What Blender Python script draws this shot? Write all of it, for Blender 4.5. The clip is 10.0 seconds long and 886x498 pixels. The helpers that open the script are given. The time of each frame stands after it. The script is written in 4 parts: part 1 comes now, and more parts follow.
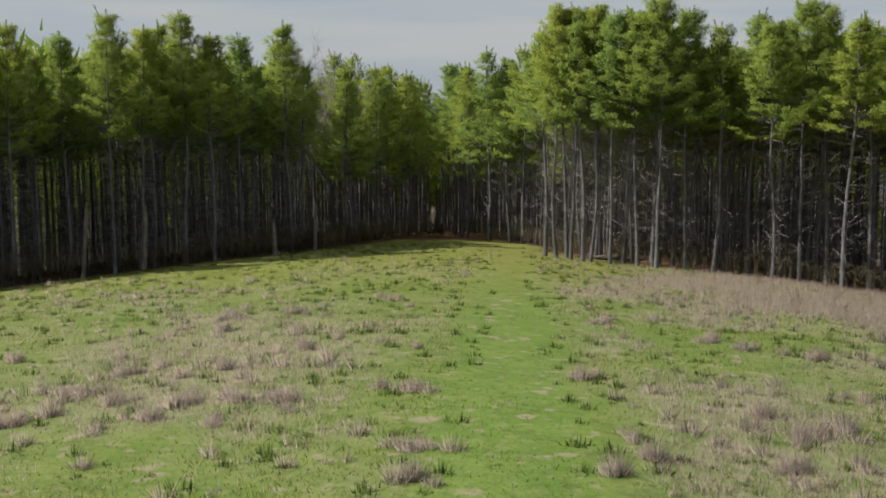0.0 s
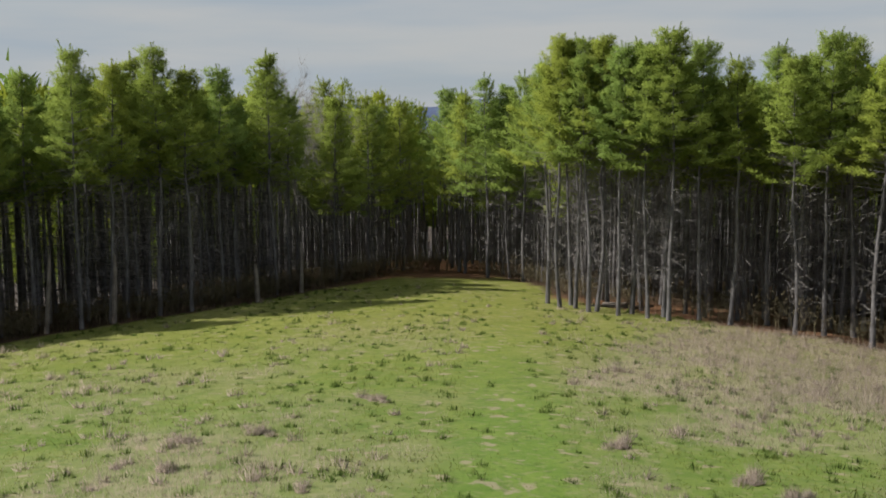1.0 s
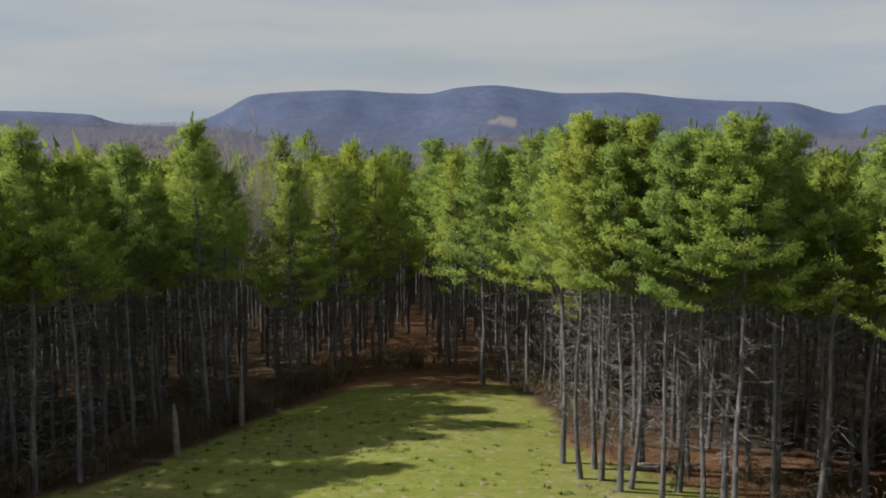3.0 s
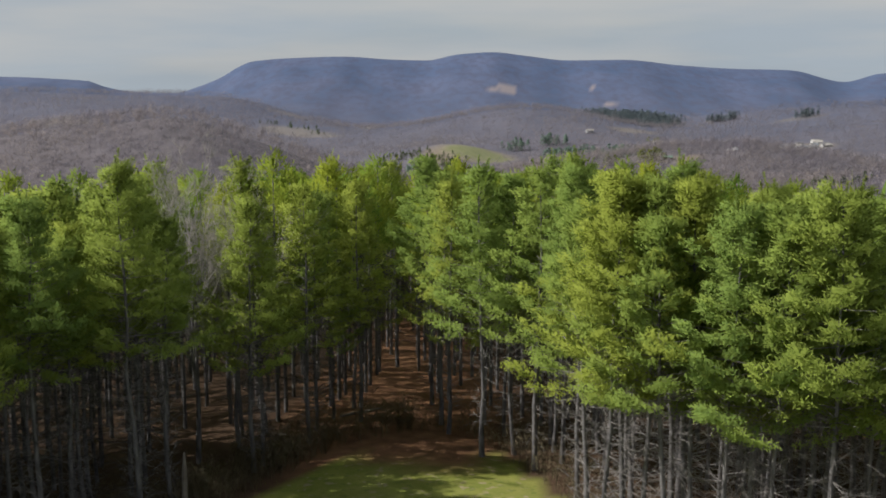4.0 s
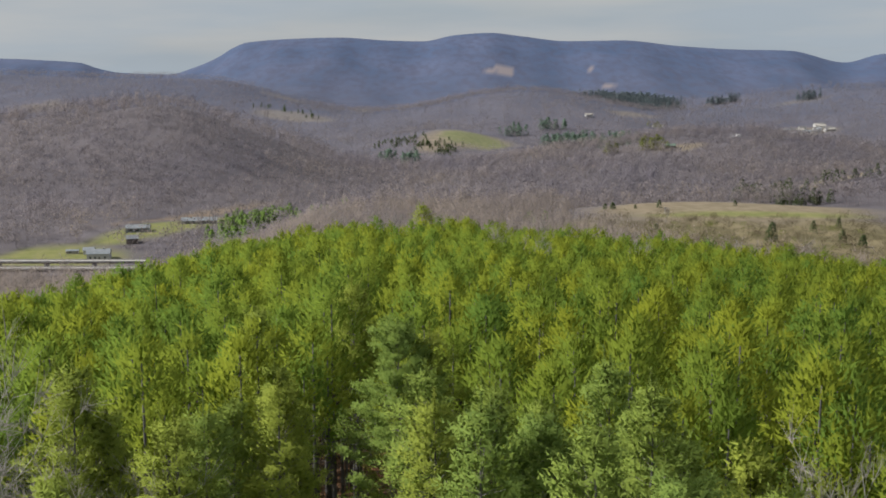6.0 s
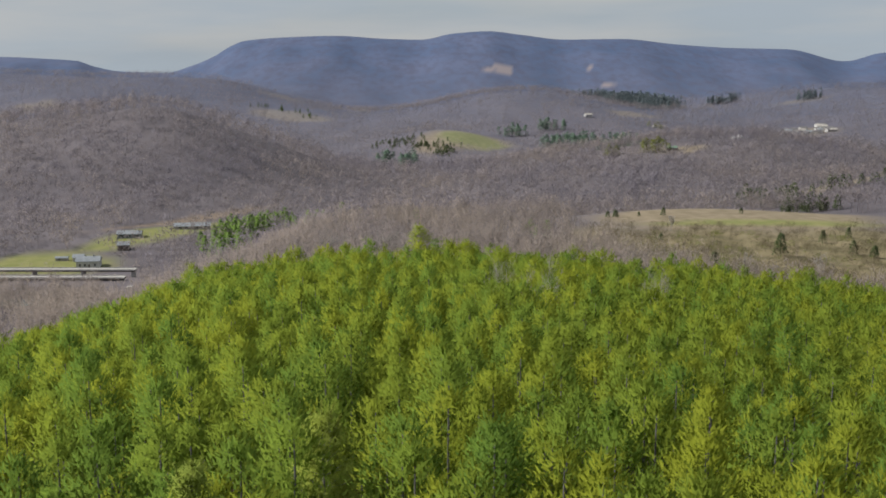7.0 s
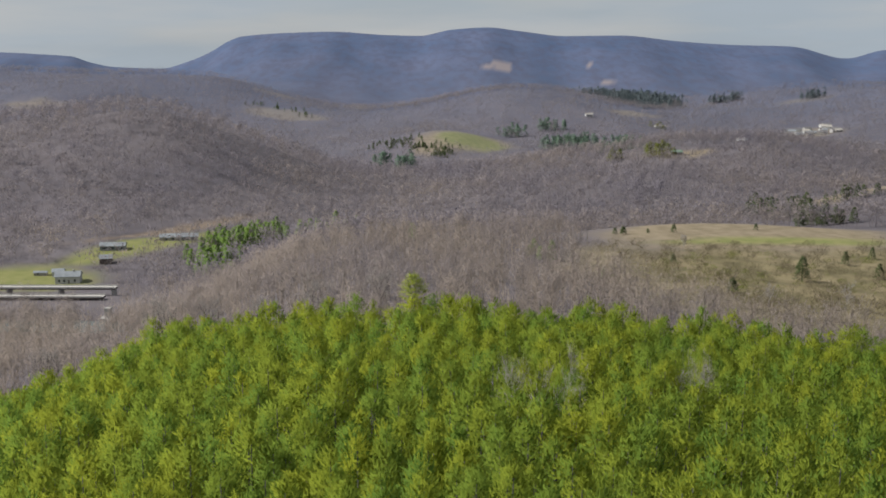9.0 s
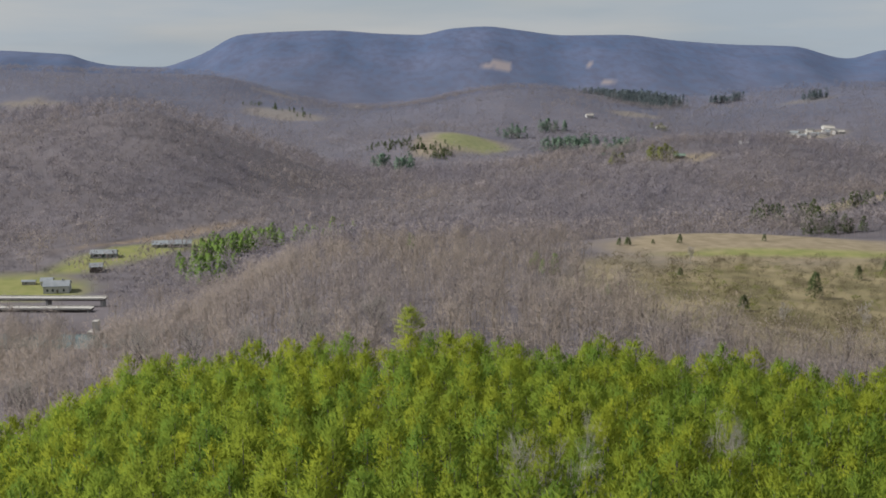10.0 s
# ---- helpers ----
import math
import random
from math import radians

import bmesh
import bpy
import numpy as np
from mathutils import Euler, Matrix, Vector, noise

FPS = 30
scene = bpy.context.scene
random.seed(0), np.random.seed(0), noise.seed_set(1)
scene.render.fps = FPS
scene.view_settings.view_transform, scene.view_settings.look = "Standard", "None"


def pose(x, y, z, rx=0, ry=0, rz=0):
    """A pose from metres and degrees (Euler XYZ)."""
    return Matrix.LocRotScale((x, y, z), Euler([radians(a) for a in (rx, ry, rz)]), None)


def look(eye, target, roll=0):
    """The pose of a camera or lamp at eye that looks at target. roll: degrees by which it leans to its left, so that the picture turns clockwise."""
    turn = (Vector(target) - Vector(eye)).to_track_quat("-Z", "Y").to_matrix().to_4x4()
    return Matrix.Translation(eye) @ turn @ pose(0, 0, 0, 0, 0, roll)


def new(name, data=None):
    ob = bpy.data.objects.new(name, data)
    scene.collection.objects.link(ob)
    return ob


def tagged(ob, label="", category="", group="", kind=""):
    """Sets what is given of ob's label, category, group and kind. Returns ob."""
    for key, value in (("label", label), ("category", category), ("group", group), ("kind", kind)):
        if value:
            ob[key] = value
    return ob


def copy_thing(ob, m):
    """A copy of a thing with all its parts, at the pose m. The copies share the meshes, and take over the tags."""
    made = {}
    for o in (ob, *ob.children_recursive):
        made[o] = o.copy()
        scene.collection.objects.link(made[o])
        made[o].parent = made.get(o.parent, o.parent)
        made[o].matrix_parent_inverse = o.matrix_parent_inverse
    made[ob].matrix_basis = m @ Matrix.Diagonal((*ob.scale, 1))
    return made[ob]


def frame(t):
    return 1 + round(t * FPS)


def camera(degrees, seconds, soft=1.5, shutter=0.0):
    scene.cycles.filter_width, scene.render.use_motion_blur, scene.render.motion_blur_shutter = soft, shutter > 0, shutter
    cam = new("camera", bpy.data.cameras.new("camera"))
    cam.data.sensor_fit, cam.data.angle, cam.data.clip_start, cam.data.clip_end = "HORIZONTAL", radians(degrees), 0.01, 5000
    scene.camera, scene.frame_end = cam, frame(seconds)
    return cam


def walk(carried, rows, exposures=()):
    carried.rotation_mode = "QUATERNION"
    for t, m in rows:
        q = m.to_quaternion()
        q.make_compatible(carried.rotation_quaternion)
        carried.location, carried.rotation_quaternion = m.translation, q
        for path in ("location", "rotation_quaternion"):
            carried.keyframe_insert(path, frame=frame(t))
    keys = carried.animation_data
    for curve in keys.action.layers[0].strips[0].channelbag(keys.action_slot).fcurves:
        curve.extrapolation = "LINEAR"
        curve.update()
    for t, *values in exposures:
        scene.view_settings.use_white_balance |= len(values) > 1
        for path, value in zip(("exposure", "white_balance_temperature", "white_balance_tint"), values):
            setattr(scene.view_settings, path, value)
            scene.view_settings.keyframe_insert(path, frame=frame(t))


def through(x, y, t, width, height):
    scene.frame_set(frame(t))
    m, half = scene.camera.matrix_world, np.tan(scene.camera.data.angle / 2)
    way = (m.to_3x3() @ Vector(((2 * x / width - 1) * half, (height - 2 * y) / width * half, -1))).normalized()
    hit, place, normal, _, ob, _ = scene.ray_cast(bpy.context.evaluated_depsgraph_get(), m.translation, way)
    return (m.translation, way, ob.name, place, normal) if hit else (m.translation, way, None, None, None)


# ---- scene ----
cam = camera(45.0, 10.0, 1.8)
# seconds, x, y, z, yaw, pitch, roll
ROWS = [
    (0, 0.053, 0.32, 6.975, 0.062, -6.378, 0.196),
    (0.5, 0.219, 3.735, 8.461, 0.036, -6.278, 0.256),
    (1, 0.427, 7.584, 9.948, -0.017, -6.201, 0.388),
    (1.5, 0.71, 12.099, 11.869, -0.086, -6.208, 0.488),
    (2, 0.769, 17.189, 13.755, -0.2, -6.182, 0.405),
    (2.5, 1.031, 23.979, 15.607, -0.223, -6.134, 0.259),
    (3.8, 1.93, 44.781, 20.529, -0.272, -8.759, -0.118),
    (4, 2.006, 47.775, 21.404, -0.268, -8.765, -0.094),
    (4.2, 2.099, 51.323, 22.153, -0.299, -8.8, -0.05),
    (4.5, 2.239, 56.646, 23.277, -0.345, -9.484, 0.052),
    (5, 2.54, 64.937, 25.37, -0.379, -9.762, 0.027),
    (5.5, 2.778, 73.201, 27.388, -0.417, -9.811, -0.041),
    (6, 3.093, 83.073, 29.131, -0.439, -9.846, -0.011),
    (7.5, 3.389, 109.407, 34.339, -0.564, -10.048, -0.106),
    (8, 3.501, 118.48, 36.05, -0.577, -10.124, -0.151),
    (8.5, 3.655, 127.682, 37.745, -0.571, -10.191, -0.148),
    (9, 3.761, 136.759, 39.47, -0.606, -10.246, -0.18),
    (9.5, 3.908, 146.35, 41.301, -0.63, -10.297, -0.221),
    (10, 3.985, 155.512, 43.14, -0.636, -10.344, -0.296),
]
EXPOSURE = 0.35
walk(cam, [(t, pose(x, y, z, 90 + pitch, roll, yaw)) for t, x, y, z, yaw, pitch, roll in ROWS],
     [(0.0, EXPOSURE), (10.0, EXPOSURE)])

# ---- light ----
SUN_DIR = Vector((-0.69, -0.04, 0.675)).normalized()     # towards the sun
SUN = 4.9
SKY = 0.10
world = bpy.data.worlds.new("sky")
scene.world = world
world.use_nodes = True
wn, wl = world.node_tree.nodes, world.node_tree.links
wn.clear()
w_out, w_bg = wn.new("ShaderNodeOutputWorld"), wn.new("ShaderNodeBackground")
w_sky = wn.new("ShaderNodeTexSky")
w_sky.sky_type, w_sky.sun_disc = "NISHITA", False
w_sky.sun_elevation = math.asin(SUN_DIR.z)
w_sky.sun_rotation = math.atan2(SUN_DIR.x, SUN_DIR.y)
w_sky.air_density, w_sky.dust_density = 1.0, 2.5
w_tc, w_map, w_noise = wn.new("ShaderNodeTexCoord"), wn.new("ShaderNodeMapping"), wn.new("ShaderNodeTexNoise")
w_map.inputs["Scale"].default_value = (2.2, 2.2, 13.0)
w_noise.inputs["Scale"].default_value, w_noise.inputs["Detail"].default_value = 1.1, 5.0
w_ramp, w_mix = wn.new("ShaderNodeMapRange"), wn.new("ShaderNodeMixRGB")
w_ramp.inputs["From Min"].default_value, w_ramp.inputs["From Max"].default_value = 0.36, 0.54
w_ramp.inputs["To Min"].default_value, w_ramp.inputs["To Max"].default_value = 0.86, 1.0
wl.new(w_tc.outputs["Generated"], w_map.inputs["Vector"])
wl.new(w_map.outputs[0], w_noise.inputs["Vector"])
wl.new(w_noise.outputs["Fac"], w_ramp.inputs["Value"])
wl.new(w_ramp.outputs[0], w_mix.inputs["Fac"])
wl.new(w_sky.outputs[0], w_mix.inputs["Color1"])
w_map2, w_noise2, w_thin, w_tone = wn.new("ShaderNodeMapping"), wn.new("ShaderNodeTexNoise"), wn.new("ShaderNodeMapRange"), wn.new("ShaderNodeMixRGB")
w_map2.inputs["Scale"].default_value, w_map2.inputs["Location"].default_value = (1.5, 1.5, 11.0), (3.1, 0.4, 0.6)
w_noise2.inputs["Scale"].default_value, w_noise2.inputs["Detail"].default_value = 1.6, 6.0
w_thin.inputs["From Min"].default_value, w_thin.inputs["From Max"].default_value = 0.40, 0.60
w_tone.inputs["Color1"].default_value, w_tone.inputs["Color2"].default_value = (2.95, 3.38, 3.80, 1), (3.72, 3.84, 3.90, 1)
wl.new(w_tc.outputs["Generated"], w_map2.inputs["Vector"])
wl.new(w_map2.outputs[0], w_noise2.inputs["Vector"])
wl.new(w_noise2.outputs["Fac"], w_thin.inputs["Value"])
wl.new(w_thin.outputs[0], w_tone.inputs["Fac"])
wl.new(w_tone.outputs[0], w_mix.inputs["Color2"])
wl.new(w_mix.outputs[0], w_bg.inputs["Color"])
w_bg.inputs["Strength"].default_value = SKY
wl.new(w_bg.outputs[0], w_out.inputs[0])
sun_data = bpy.data.lights.new("sun", "SUN")
sun_data.energy, sun_data.angle, sun_data.color = SUN, radians(0.6), (1.0, 0.95, 0.86)
sun = new("sun", sun_data)
sun.matrix_world = look(SUN_DIR * 200, (0, 0, 0))

# ---- materials ----


def material(name, rough=0.9, specular=0.2):
    m = bpy.data.materials.new(name)
    m.use_nodes = True
    b = m.node_tree.nodes["Principled BSDF"]
    b.inputs["Roughness"].default_value = rough
    b.inputs["Specular IOR Level"].default_value = specular
    return m, m.node_tree.nodes, m.node_tree.links, b


def noise_node(nodes, links, scale, detail=3.0, coord="Object", stretch=None):
    tc, n = nodes.new("ShaderNodeTexCoord"), nodes.new("ShaderNodeTexNoise")
    n.inputs["Scale"].default_value, n.inputs["Detail"].default_value = scale, detail
    src = tc.outputs[coord]
    if stretch:
        mp = nodes.new("ShaderNodeMapping")
        mp.inputs["Scale"].default_value = stretch
        links.new(src, mp.inputs["Vector"])
        src = mp.outputs[0]
    links.new(src, n.inputs["Vector"])
    return n.outputs["Fac"]


def remap(nodes, links, src, a, b, lo=0.0, hi=1.0):
    r = nodes.new("ShaderNodeMapRange")
    for key, v in (("From Min", a), ("From Max", b), ("To Min", lo), ("To Max", hi)):
        r.inputs[key].default_value = v
    links.new(src, r.inputs["Value"])
    return r.outputs[0]


def mix(nodes, links, fac, a, b):
    n = nodes.new("ShaderNodeMixRGB")
    for socket, v in (("Fac", fac), ("Color1", a), ("Color2", b)):
        if isinstance(v, tuple):
            n.inputs[socket].default_value = (*v, 1)
        elif isinstance(v, (int, float)):
            n.inputs[socket].default_value = v
        else:
            links.new(v, n.inputs[socket])
    return n.outputs[0]


def bump(nodes, links, bsdf, src, strength, distance):
    n = nodes.new("ShaderNodeBump")
    n.inputs["Strength"].default_value, n.inputs["Distance"].default_value = strength, distance
    links.new(src, n.inputs["Height"])
    links.new(n.outputs[0], bsdf.inputs["Normal"])


def leafy(name, dark, light, tip, through=0.25, per="island", big=0.0):
    """Foliage or dry grass: colour varies from blade to blade and from plant to plant."""
    m, n, l, b = material(name, 0.85, 0.04)
    geo, info = n.new("ShaderNodeNewGeometry"), n.new("ShaderNodeObjectInfo")
    c = mix(n, l, geo.outputs["Random Per Island"], dark, light)
    if per == "tone":
        tone = n.new("ShaderNodeAttribute")
        tone.attribute_name = "tone"
    f = remap(n, l, info.outputs["Random"], 0, 1, 0.05, 0.65) if per == "object" else remap(n, l, tone.outputs["Fac"], 0, 1, 0.0, 0.9) if per == "tone" else remap(n, l, noise_node(n, l, big or 0.16, 2.0), 0.35, 0.65, 0.0, 0.8)
    c = mix(n, l, f, c, tip)
    l.new(c, b.inputs["Base Color"])
    if through:
        t = n.new("ShaderNodeBsdfTranslucent")
        l.new(c, t.inputs["Color"])
        s, out = n.new("ShaderNodeMixShader"), n["Material Output"]
        s.inputs[0].default_value = through
        l.new(b.outputs[0], s.inputs[1])
        l.new(t.outputs[0], s.inputs[2])
        l.new(s.outputs[0], out.inputs[0])
    return m


def two_tone(name, a, b_col, scale, rough=0.9, bump_size=0.0, stretch=None, detail=4.0, specular=0.2, metal=0.0):
    m, n, l, b = material(name, rough, specular)
    f = noise_node(n, l, scale, detail, stretch=stretch)
    fine = noise_node(n, l, scale * 7, 2.0, stretch=stretch)
    c = mix(n, l, remap(n, l, f, 0.35, 0.65), a, b_col)
    c = mix(n, l, remap(n, l, fine, 0.3, 0.7, 0.0, 0.35), c, tuple(0.6 * v for v in a))
    l.new(c, b.inputs["Base Color"])
    b.inputs["Metallic"].default_value = metal
    if bump_size:
        bump(n, l, b, fine, 0.6, bump_size)
    return m


M_NEEDLE = leafy("pine_needles", (0.178, 0.270, 0.076), (0.242, 0.328, 0.078), (0.356, 0.386, 0.062), 0.46, "object")
M_NEEDLE_FAR = leafy("pine_needles_far", (0.134, 0.228, 0.045), (0.164, 0.256, 0.044), (0.304, 0.338, 0.037), 0.57, "tone")
M_CEDAR = leafy("cedar_needles", (0.050, 0.075, 0.036), (0.090, 0.120, 0.052), (0.090, 0.110, 0.050), 0.25)
M_SPRING = leafy("spring_leaves", (0.11, 0.15, 0.03), (0.18, 0.20, 0.05), (0.17, 0.17, 0.06), 0.3)
M_BARK = two_tone("pine_bark", (0.084, 0.080, 0.086), (0.208, 0.198, 0.204), 3.0, 0.95, 0.03, (1, 1, 0.25))
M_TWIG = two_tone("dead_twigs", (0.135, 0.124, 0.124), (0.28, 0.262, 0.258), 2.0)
# first two tones are blued to imitate haze over the hills
M_BARE = leafy("bare_twigs_hazed", (0.166, 0.156, 0.196), (0.244, 0.228, 0.276), (0.360, 0.306, 0.262), 0.5, "tone")
# far trees: bluish violet base colour imitates haze
M_BARE_HAZED = leafy("haze_tinted_woods", (0.168, 0.158, 0.192), (0.244, 0.230, 0.262), (0.285, 0.252, 0.246), 0.5, "tone")
M_GRASS = leafy("green_grass", (0.104, 0.146, 0.028), (0.206, 0.242, 0.050), (0.226, 0.234, 0.062), 0.45)
M_STRAW = leafy("dry_grass", (0.39, 0.312, 0.272), (0.64, 0.535, 0.470), (0.56, 0.460, 0.400), 0.60)
M_CLUMP = leafy("grass_clump", (0.085, 0.150, 0.034), (0.145, 0.215, 0.052), (0.150, 0.200, 0.056), 0.45)
M_BRUSH = leafy("brush", (0.092, 0.077, 0.054), (0.180, 0.150, 0.108), (0.17, 0.148, 0.088), 0.25)
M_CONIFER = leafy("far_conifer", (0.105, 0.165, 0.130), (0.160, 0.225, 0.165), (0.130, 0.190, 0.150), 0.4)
# conifer green lightened and blued in the base colour as haze
M_HAZE_CONIFER = leafy("haze_tinted_conifer", (0.098, 0.128, 0.142), (0.145, 0.178, 0.188), (0.122, 0.150, 0.170), 0.4)
M_YOUNG = leafy("young_pine", (0.15, 0.25, 0.075), (0.23, 0.34, 0.10), (0.20, 0.30, 0.075), 0.4)
M_GREENROOF = two_tone("green_roof", (0.10, 0.16, 0.125), (0.15, 0.21, 0.165), 0.5, 0.5)
DOME_X, DOME_Y = 423.0, 1596.0
# dead wood darker than dead_twigs, to imitate shade inside the stand
M_SHADED_WOOD = two_tone("shade_darkened_branches", (0.042, 0.038, 0.040), (0.088, 0.080, 0.084), 2.0)
M_WOOD = two_tone("fallen_wood", (0.15, 0.128, 0.112), (0.25, 0.22, 0.195), 2.0, 0.95, 0.02)

# ground: masks carried by the sheet pick the cover and the painted haze
m, n, l, b = material("ground_cover", 0.95, 0.1)


def mask(name):
    a = n.new("ShaderNodeAttribute")
    a.attribute_name = name
    return a.outputs["Fac"]


g_big, g_mid, g_fine = noise_node(n, l, 0.09, 4.0), noise_node(n, l, 0.8, 4.0), noise_node(n, l, 9.0, 3.0)
green = mix(n, l, remap(n, l, g_mid, 0.3, 0.7), (0.094, 0.146, 0.028), (0.154, 0.196, 0.044))
green = mix(n, l, remap(n, l, g_fine, 0.35, 0.7, 0.0, 0.45), green, (0.088, 0.124, 0.036))
straw = mix(n, l, remap(n, l, g_fine, 0.3, 0.7), (0.210, 0.168, 0.132), (0.340, 0.282, 0.232))
f_tan = n.new("ShaderNodeMath")
f_tan.operation = "MULTIPLY_ADD"
l.new(remap(n, l, g_mid, 0.34, 0.66, 0.05, 0.72), f_tan.inputs[0])
l.new(mask("tan"), f_tan.inputs[1])
f_tan.inputs[2].default_value = 0.0
green = mix(n, l, remap(n, l, g_big, 0.46, 0.66, 0.0, 0.42), green, (0.235, 0.208, 0.125))
green = mix(n, l, mask("mown"), green, mix(n, l, remap(n, l, g_mid, 0.3, 0.7), (0.086, 0.150, 0.026), (0.134, 0.192, 0.040)))
g_spot = noise_node(n, l, 3.6, 3.0)
green = mix(n, l, remap(n, l, g_spot, 0.52, 0.66, 0.0, 0.45), green, (0.066, 0.112, 0.028))
g_fleck = noise_node(n, l, 2.6, 4.0)
green = mix(n, l, remap(n, l, g_fleck, 0.53, 0.66, 0.0, 0.32), green, (0.230, 0.205, 0.120))
green = mix(n, l, mask("olive"), green, mix(n, l, remap(n, l, g_mid, 0.3, 0.7), (0.150, 0.164, 0.030), (0.215, 0.208, 0.050)))
cover = mix(n, l, f_tan.outputs[0], green, straw)
tuft_a, tuft_b = noise_node(n, l, 1.6, 1.5), noise_node(n, l, 1.25, 2.5)
cover = mix(n, l, remap(n, l, tuft_b, 0.60, 0.68, 0.0, 0.60), cover, (0.285, 0.225, 0.175))
cover = mix(n, l, remap(n, l, tuft_a, 0.60, 0.67, 0.0, 0.40), cover, (0.052, 0.088, 0.020))
litter = mix(n, l, remap(n, l, g_mid, 0.3, 0.7), (0.112, 0.054, 0.030), (0.240, 0.124, 0.066))
litter = mix(n, l, remap(n, l, g_fine, 0.3, 0.7, 0, 0.5), litter, (0.075, 0.050, 0.035))
# needle duff, its own dark brown lowered further to imitate forest shade
shaded_duff = mix(n, l, remap(n, l, g_fine, 0.3, 0.7), (0.042, 0.027, 0.019), (0.092, 0.058, 0.038))
litter = mix(n, l, mask("lane"), shaded_duff, litter)
cover = mix(n, l, mask("litter"), cover, litter)
w_big = noise_node(n, l, 0.012, 5.0)
w_fine = noise_node(n, l, 0.12, 4.0)
# ground under the woods, its colour blued for haze too
woods = mix(n, l, remap(n, l, w_big, 0.3, 0.7), (0.087, 0.081, 0.096), (0.120, 0.110, 0.124))
woods = mix(n, l, remap(n, l, w_fine, 0.35, 0.7, 0, 0.5), woods, (0.080, 0.068, 0.070))
cover = mix(n, l, mask("woods"), cover, woods)
past = mix(n, l, remap(n, l, w_fine, 0.35, 0.65), (0.142, 0.119, 0.082), (0.206, 0.171, 0.125))
cover = mix(n, l, mask("pasture"), cover, past)
r_mid = noise_node(n, l, 0.06, 5.0)
rough_c = mix(n, l, remap(n, l, r_mid, 0.40, 0.60), (0.100, 0.088, 0.050), (0.205, 0.172, 0.108))
cover = mix(n, l, mask("rough"), cover, mix(n, l, remap(n, l, w_fine, 0.4, 0.7, 0, 0.4), rough_c, (0.105, 0.100, 0.040)))
cover = mix(n, l, mask("dirt"), cover, mix(n, l, remap(n, l, w_fine, 0.35, 0.65), (0.120, 0.094, 0.074), (0.178, 0.142, 0.114)))
cover = mix(n, l, mask("lawn"), cover, mix(n, l, remap(n, l, w_fine, 0.3, 0.7), (0.122, 0.138, 0.048), (0.182, 0.178, 0.078)))
# distance haze put into the base colour: bluer the farther the land
haze_a = noise_node(n, l, 0.004, 6.0)
haze_b = noise_node(n, l, 0.035, 6.0, stretch=(1, 0.4, 1.2))
blue = mix(n, l, remap(n, l, haze_a, 0.3, 0.7), (0.050, 0.078, 0.146), (0.078, 0.098, 0.168))
blue = mix(n, l, remap(n, l, haze_b, 0.40, 0.66, 0, 0.60), blue, (0.056, 0.062, 0.104))
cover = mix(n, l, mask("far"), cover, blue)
cover = mix(n, l, mask("scar"), cover, (0.185, 0.165, 0.180))
l.new(cover, b.inputs["Base Color"])
bump(n, l, b, g_fine, 0.5, 0.06)
M_GROUND = m

# ---- the lie of the land ----
AXIS_Y = np.array([-700, -100, 0, 20, 33, 45, 80, 110, 145, 200, 275, 345, 400, 470, 560, 640, 720, 800, 900, 1000, 1300, 1600, 1900, 2400, 3100, 5000.0])
AXIS_Z = np.array([-30.0, -2, 0.4, 0.2, -0.2, -0.8, -3, -4.9, -7, -13, -23, -31, -34.5, -40, -50, -57, -62, -75, -95, -106, -111, -118, -114, -102.3, -140.4, -100])
HILLS = (  # centre x, y, spread x, y, height
    (150, 690, 110, 60, 2), (165, 780, 66, 44, 9), (-268, 1225, 114, 122, 82), (-500, 1260, 120, 150, 62), (130, 1090, 110, 80, 20), (300, 1330, 180, 140, 46),
    (450, 1620, 170, 170, 31), (14, 1840, 66, 85, 29), (-330, 2600, 120, 150, 8), (-760, 2330, 130, 150, 30),
    (201, 2616, 188, 400, 70), (1180, 2800, 330, 420, 88), (-1075, 2833, 352, 344, 124),
    (-543, 3061, 182, 356, 84), (534, 2967, 446, 132, 47), (430, 944, 112, 94, 52))
RIDGE_X = np.array([-2600, -1729, -1594, -1448, -1393, -1281, -1091, -984, -891, -821, -764, -593, -389, -184, -47, 89, 232, 362, 545, 774, 1003, 1233, 1463, 1697, 1851, 2600.0])
RIDGE_Z = np.array([60, 47, 41, 31, 11, -11, -17, 12, 51, 92, 113, 127, 133, 121, 118, 143, 152, 138, 119, 122, 100, 86, 81, 33, 68, 86.0])


def smooth_interp(v, xs, zs):
    """Monotone cubic through the table."""
    v = np.clip(v, xs[0], xs[-1])
    d = np.diff(zs) / np.diff(xs)
    m = np.concatenate([[d[0]], np.where(d[1:] * d[:-1] > 0, 2 * d[1:] * d[:-1] / np.where(d[1:] + d[:-1] == 0, 1, d[1:] + d[:-1]), 0), [d[-1]]])
    i = np.clip(np.searchsorted(xs, v) - 1, 0, len(xs) - 2)
    h = xs[i + 1] - xs[i]
    t = (v - xs[i]) / h
    return zs[i] * (1 + 2 * t) * (1 - t) ** 2 + m[i] * h * t * (1 - t) ** 2 + zs[i + 1] * t * t * (3 - 2 * t) + m[i + 1] * h * t * t * (t - 1)


def step(v, a, b):
    t = np.clip((np.asarray(v, float) - a) / (b - a), 0, 1)
    return t * t * (3 - 2 * t)


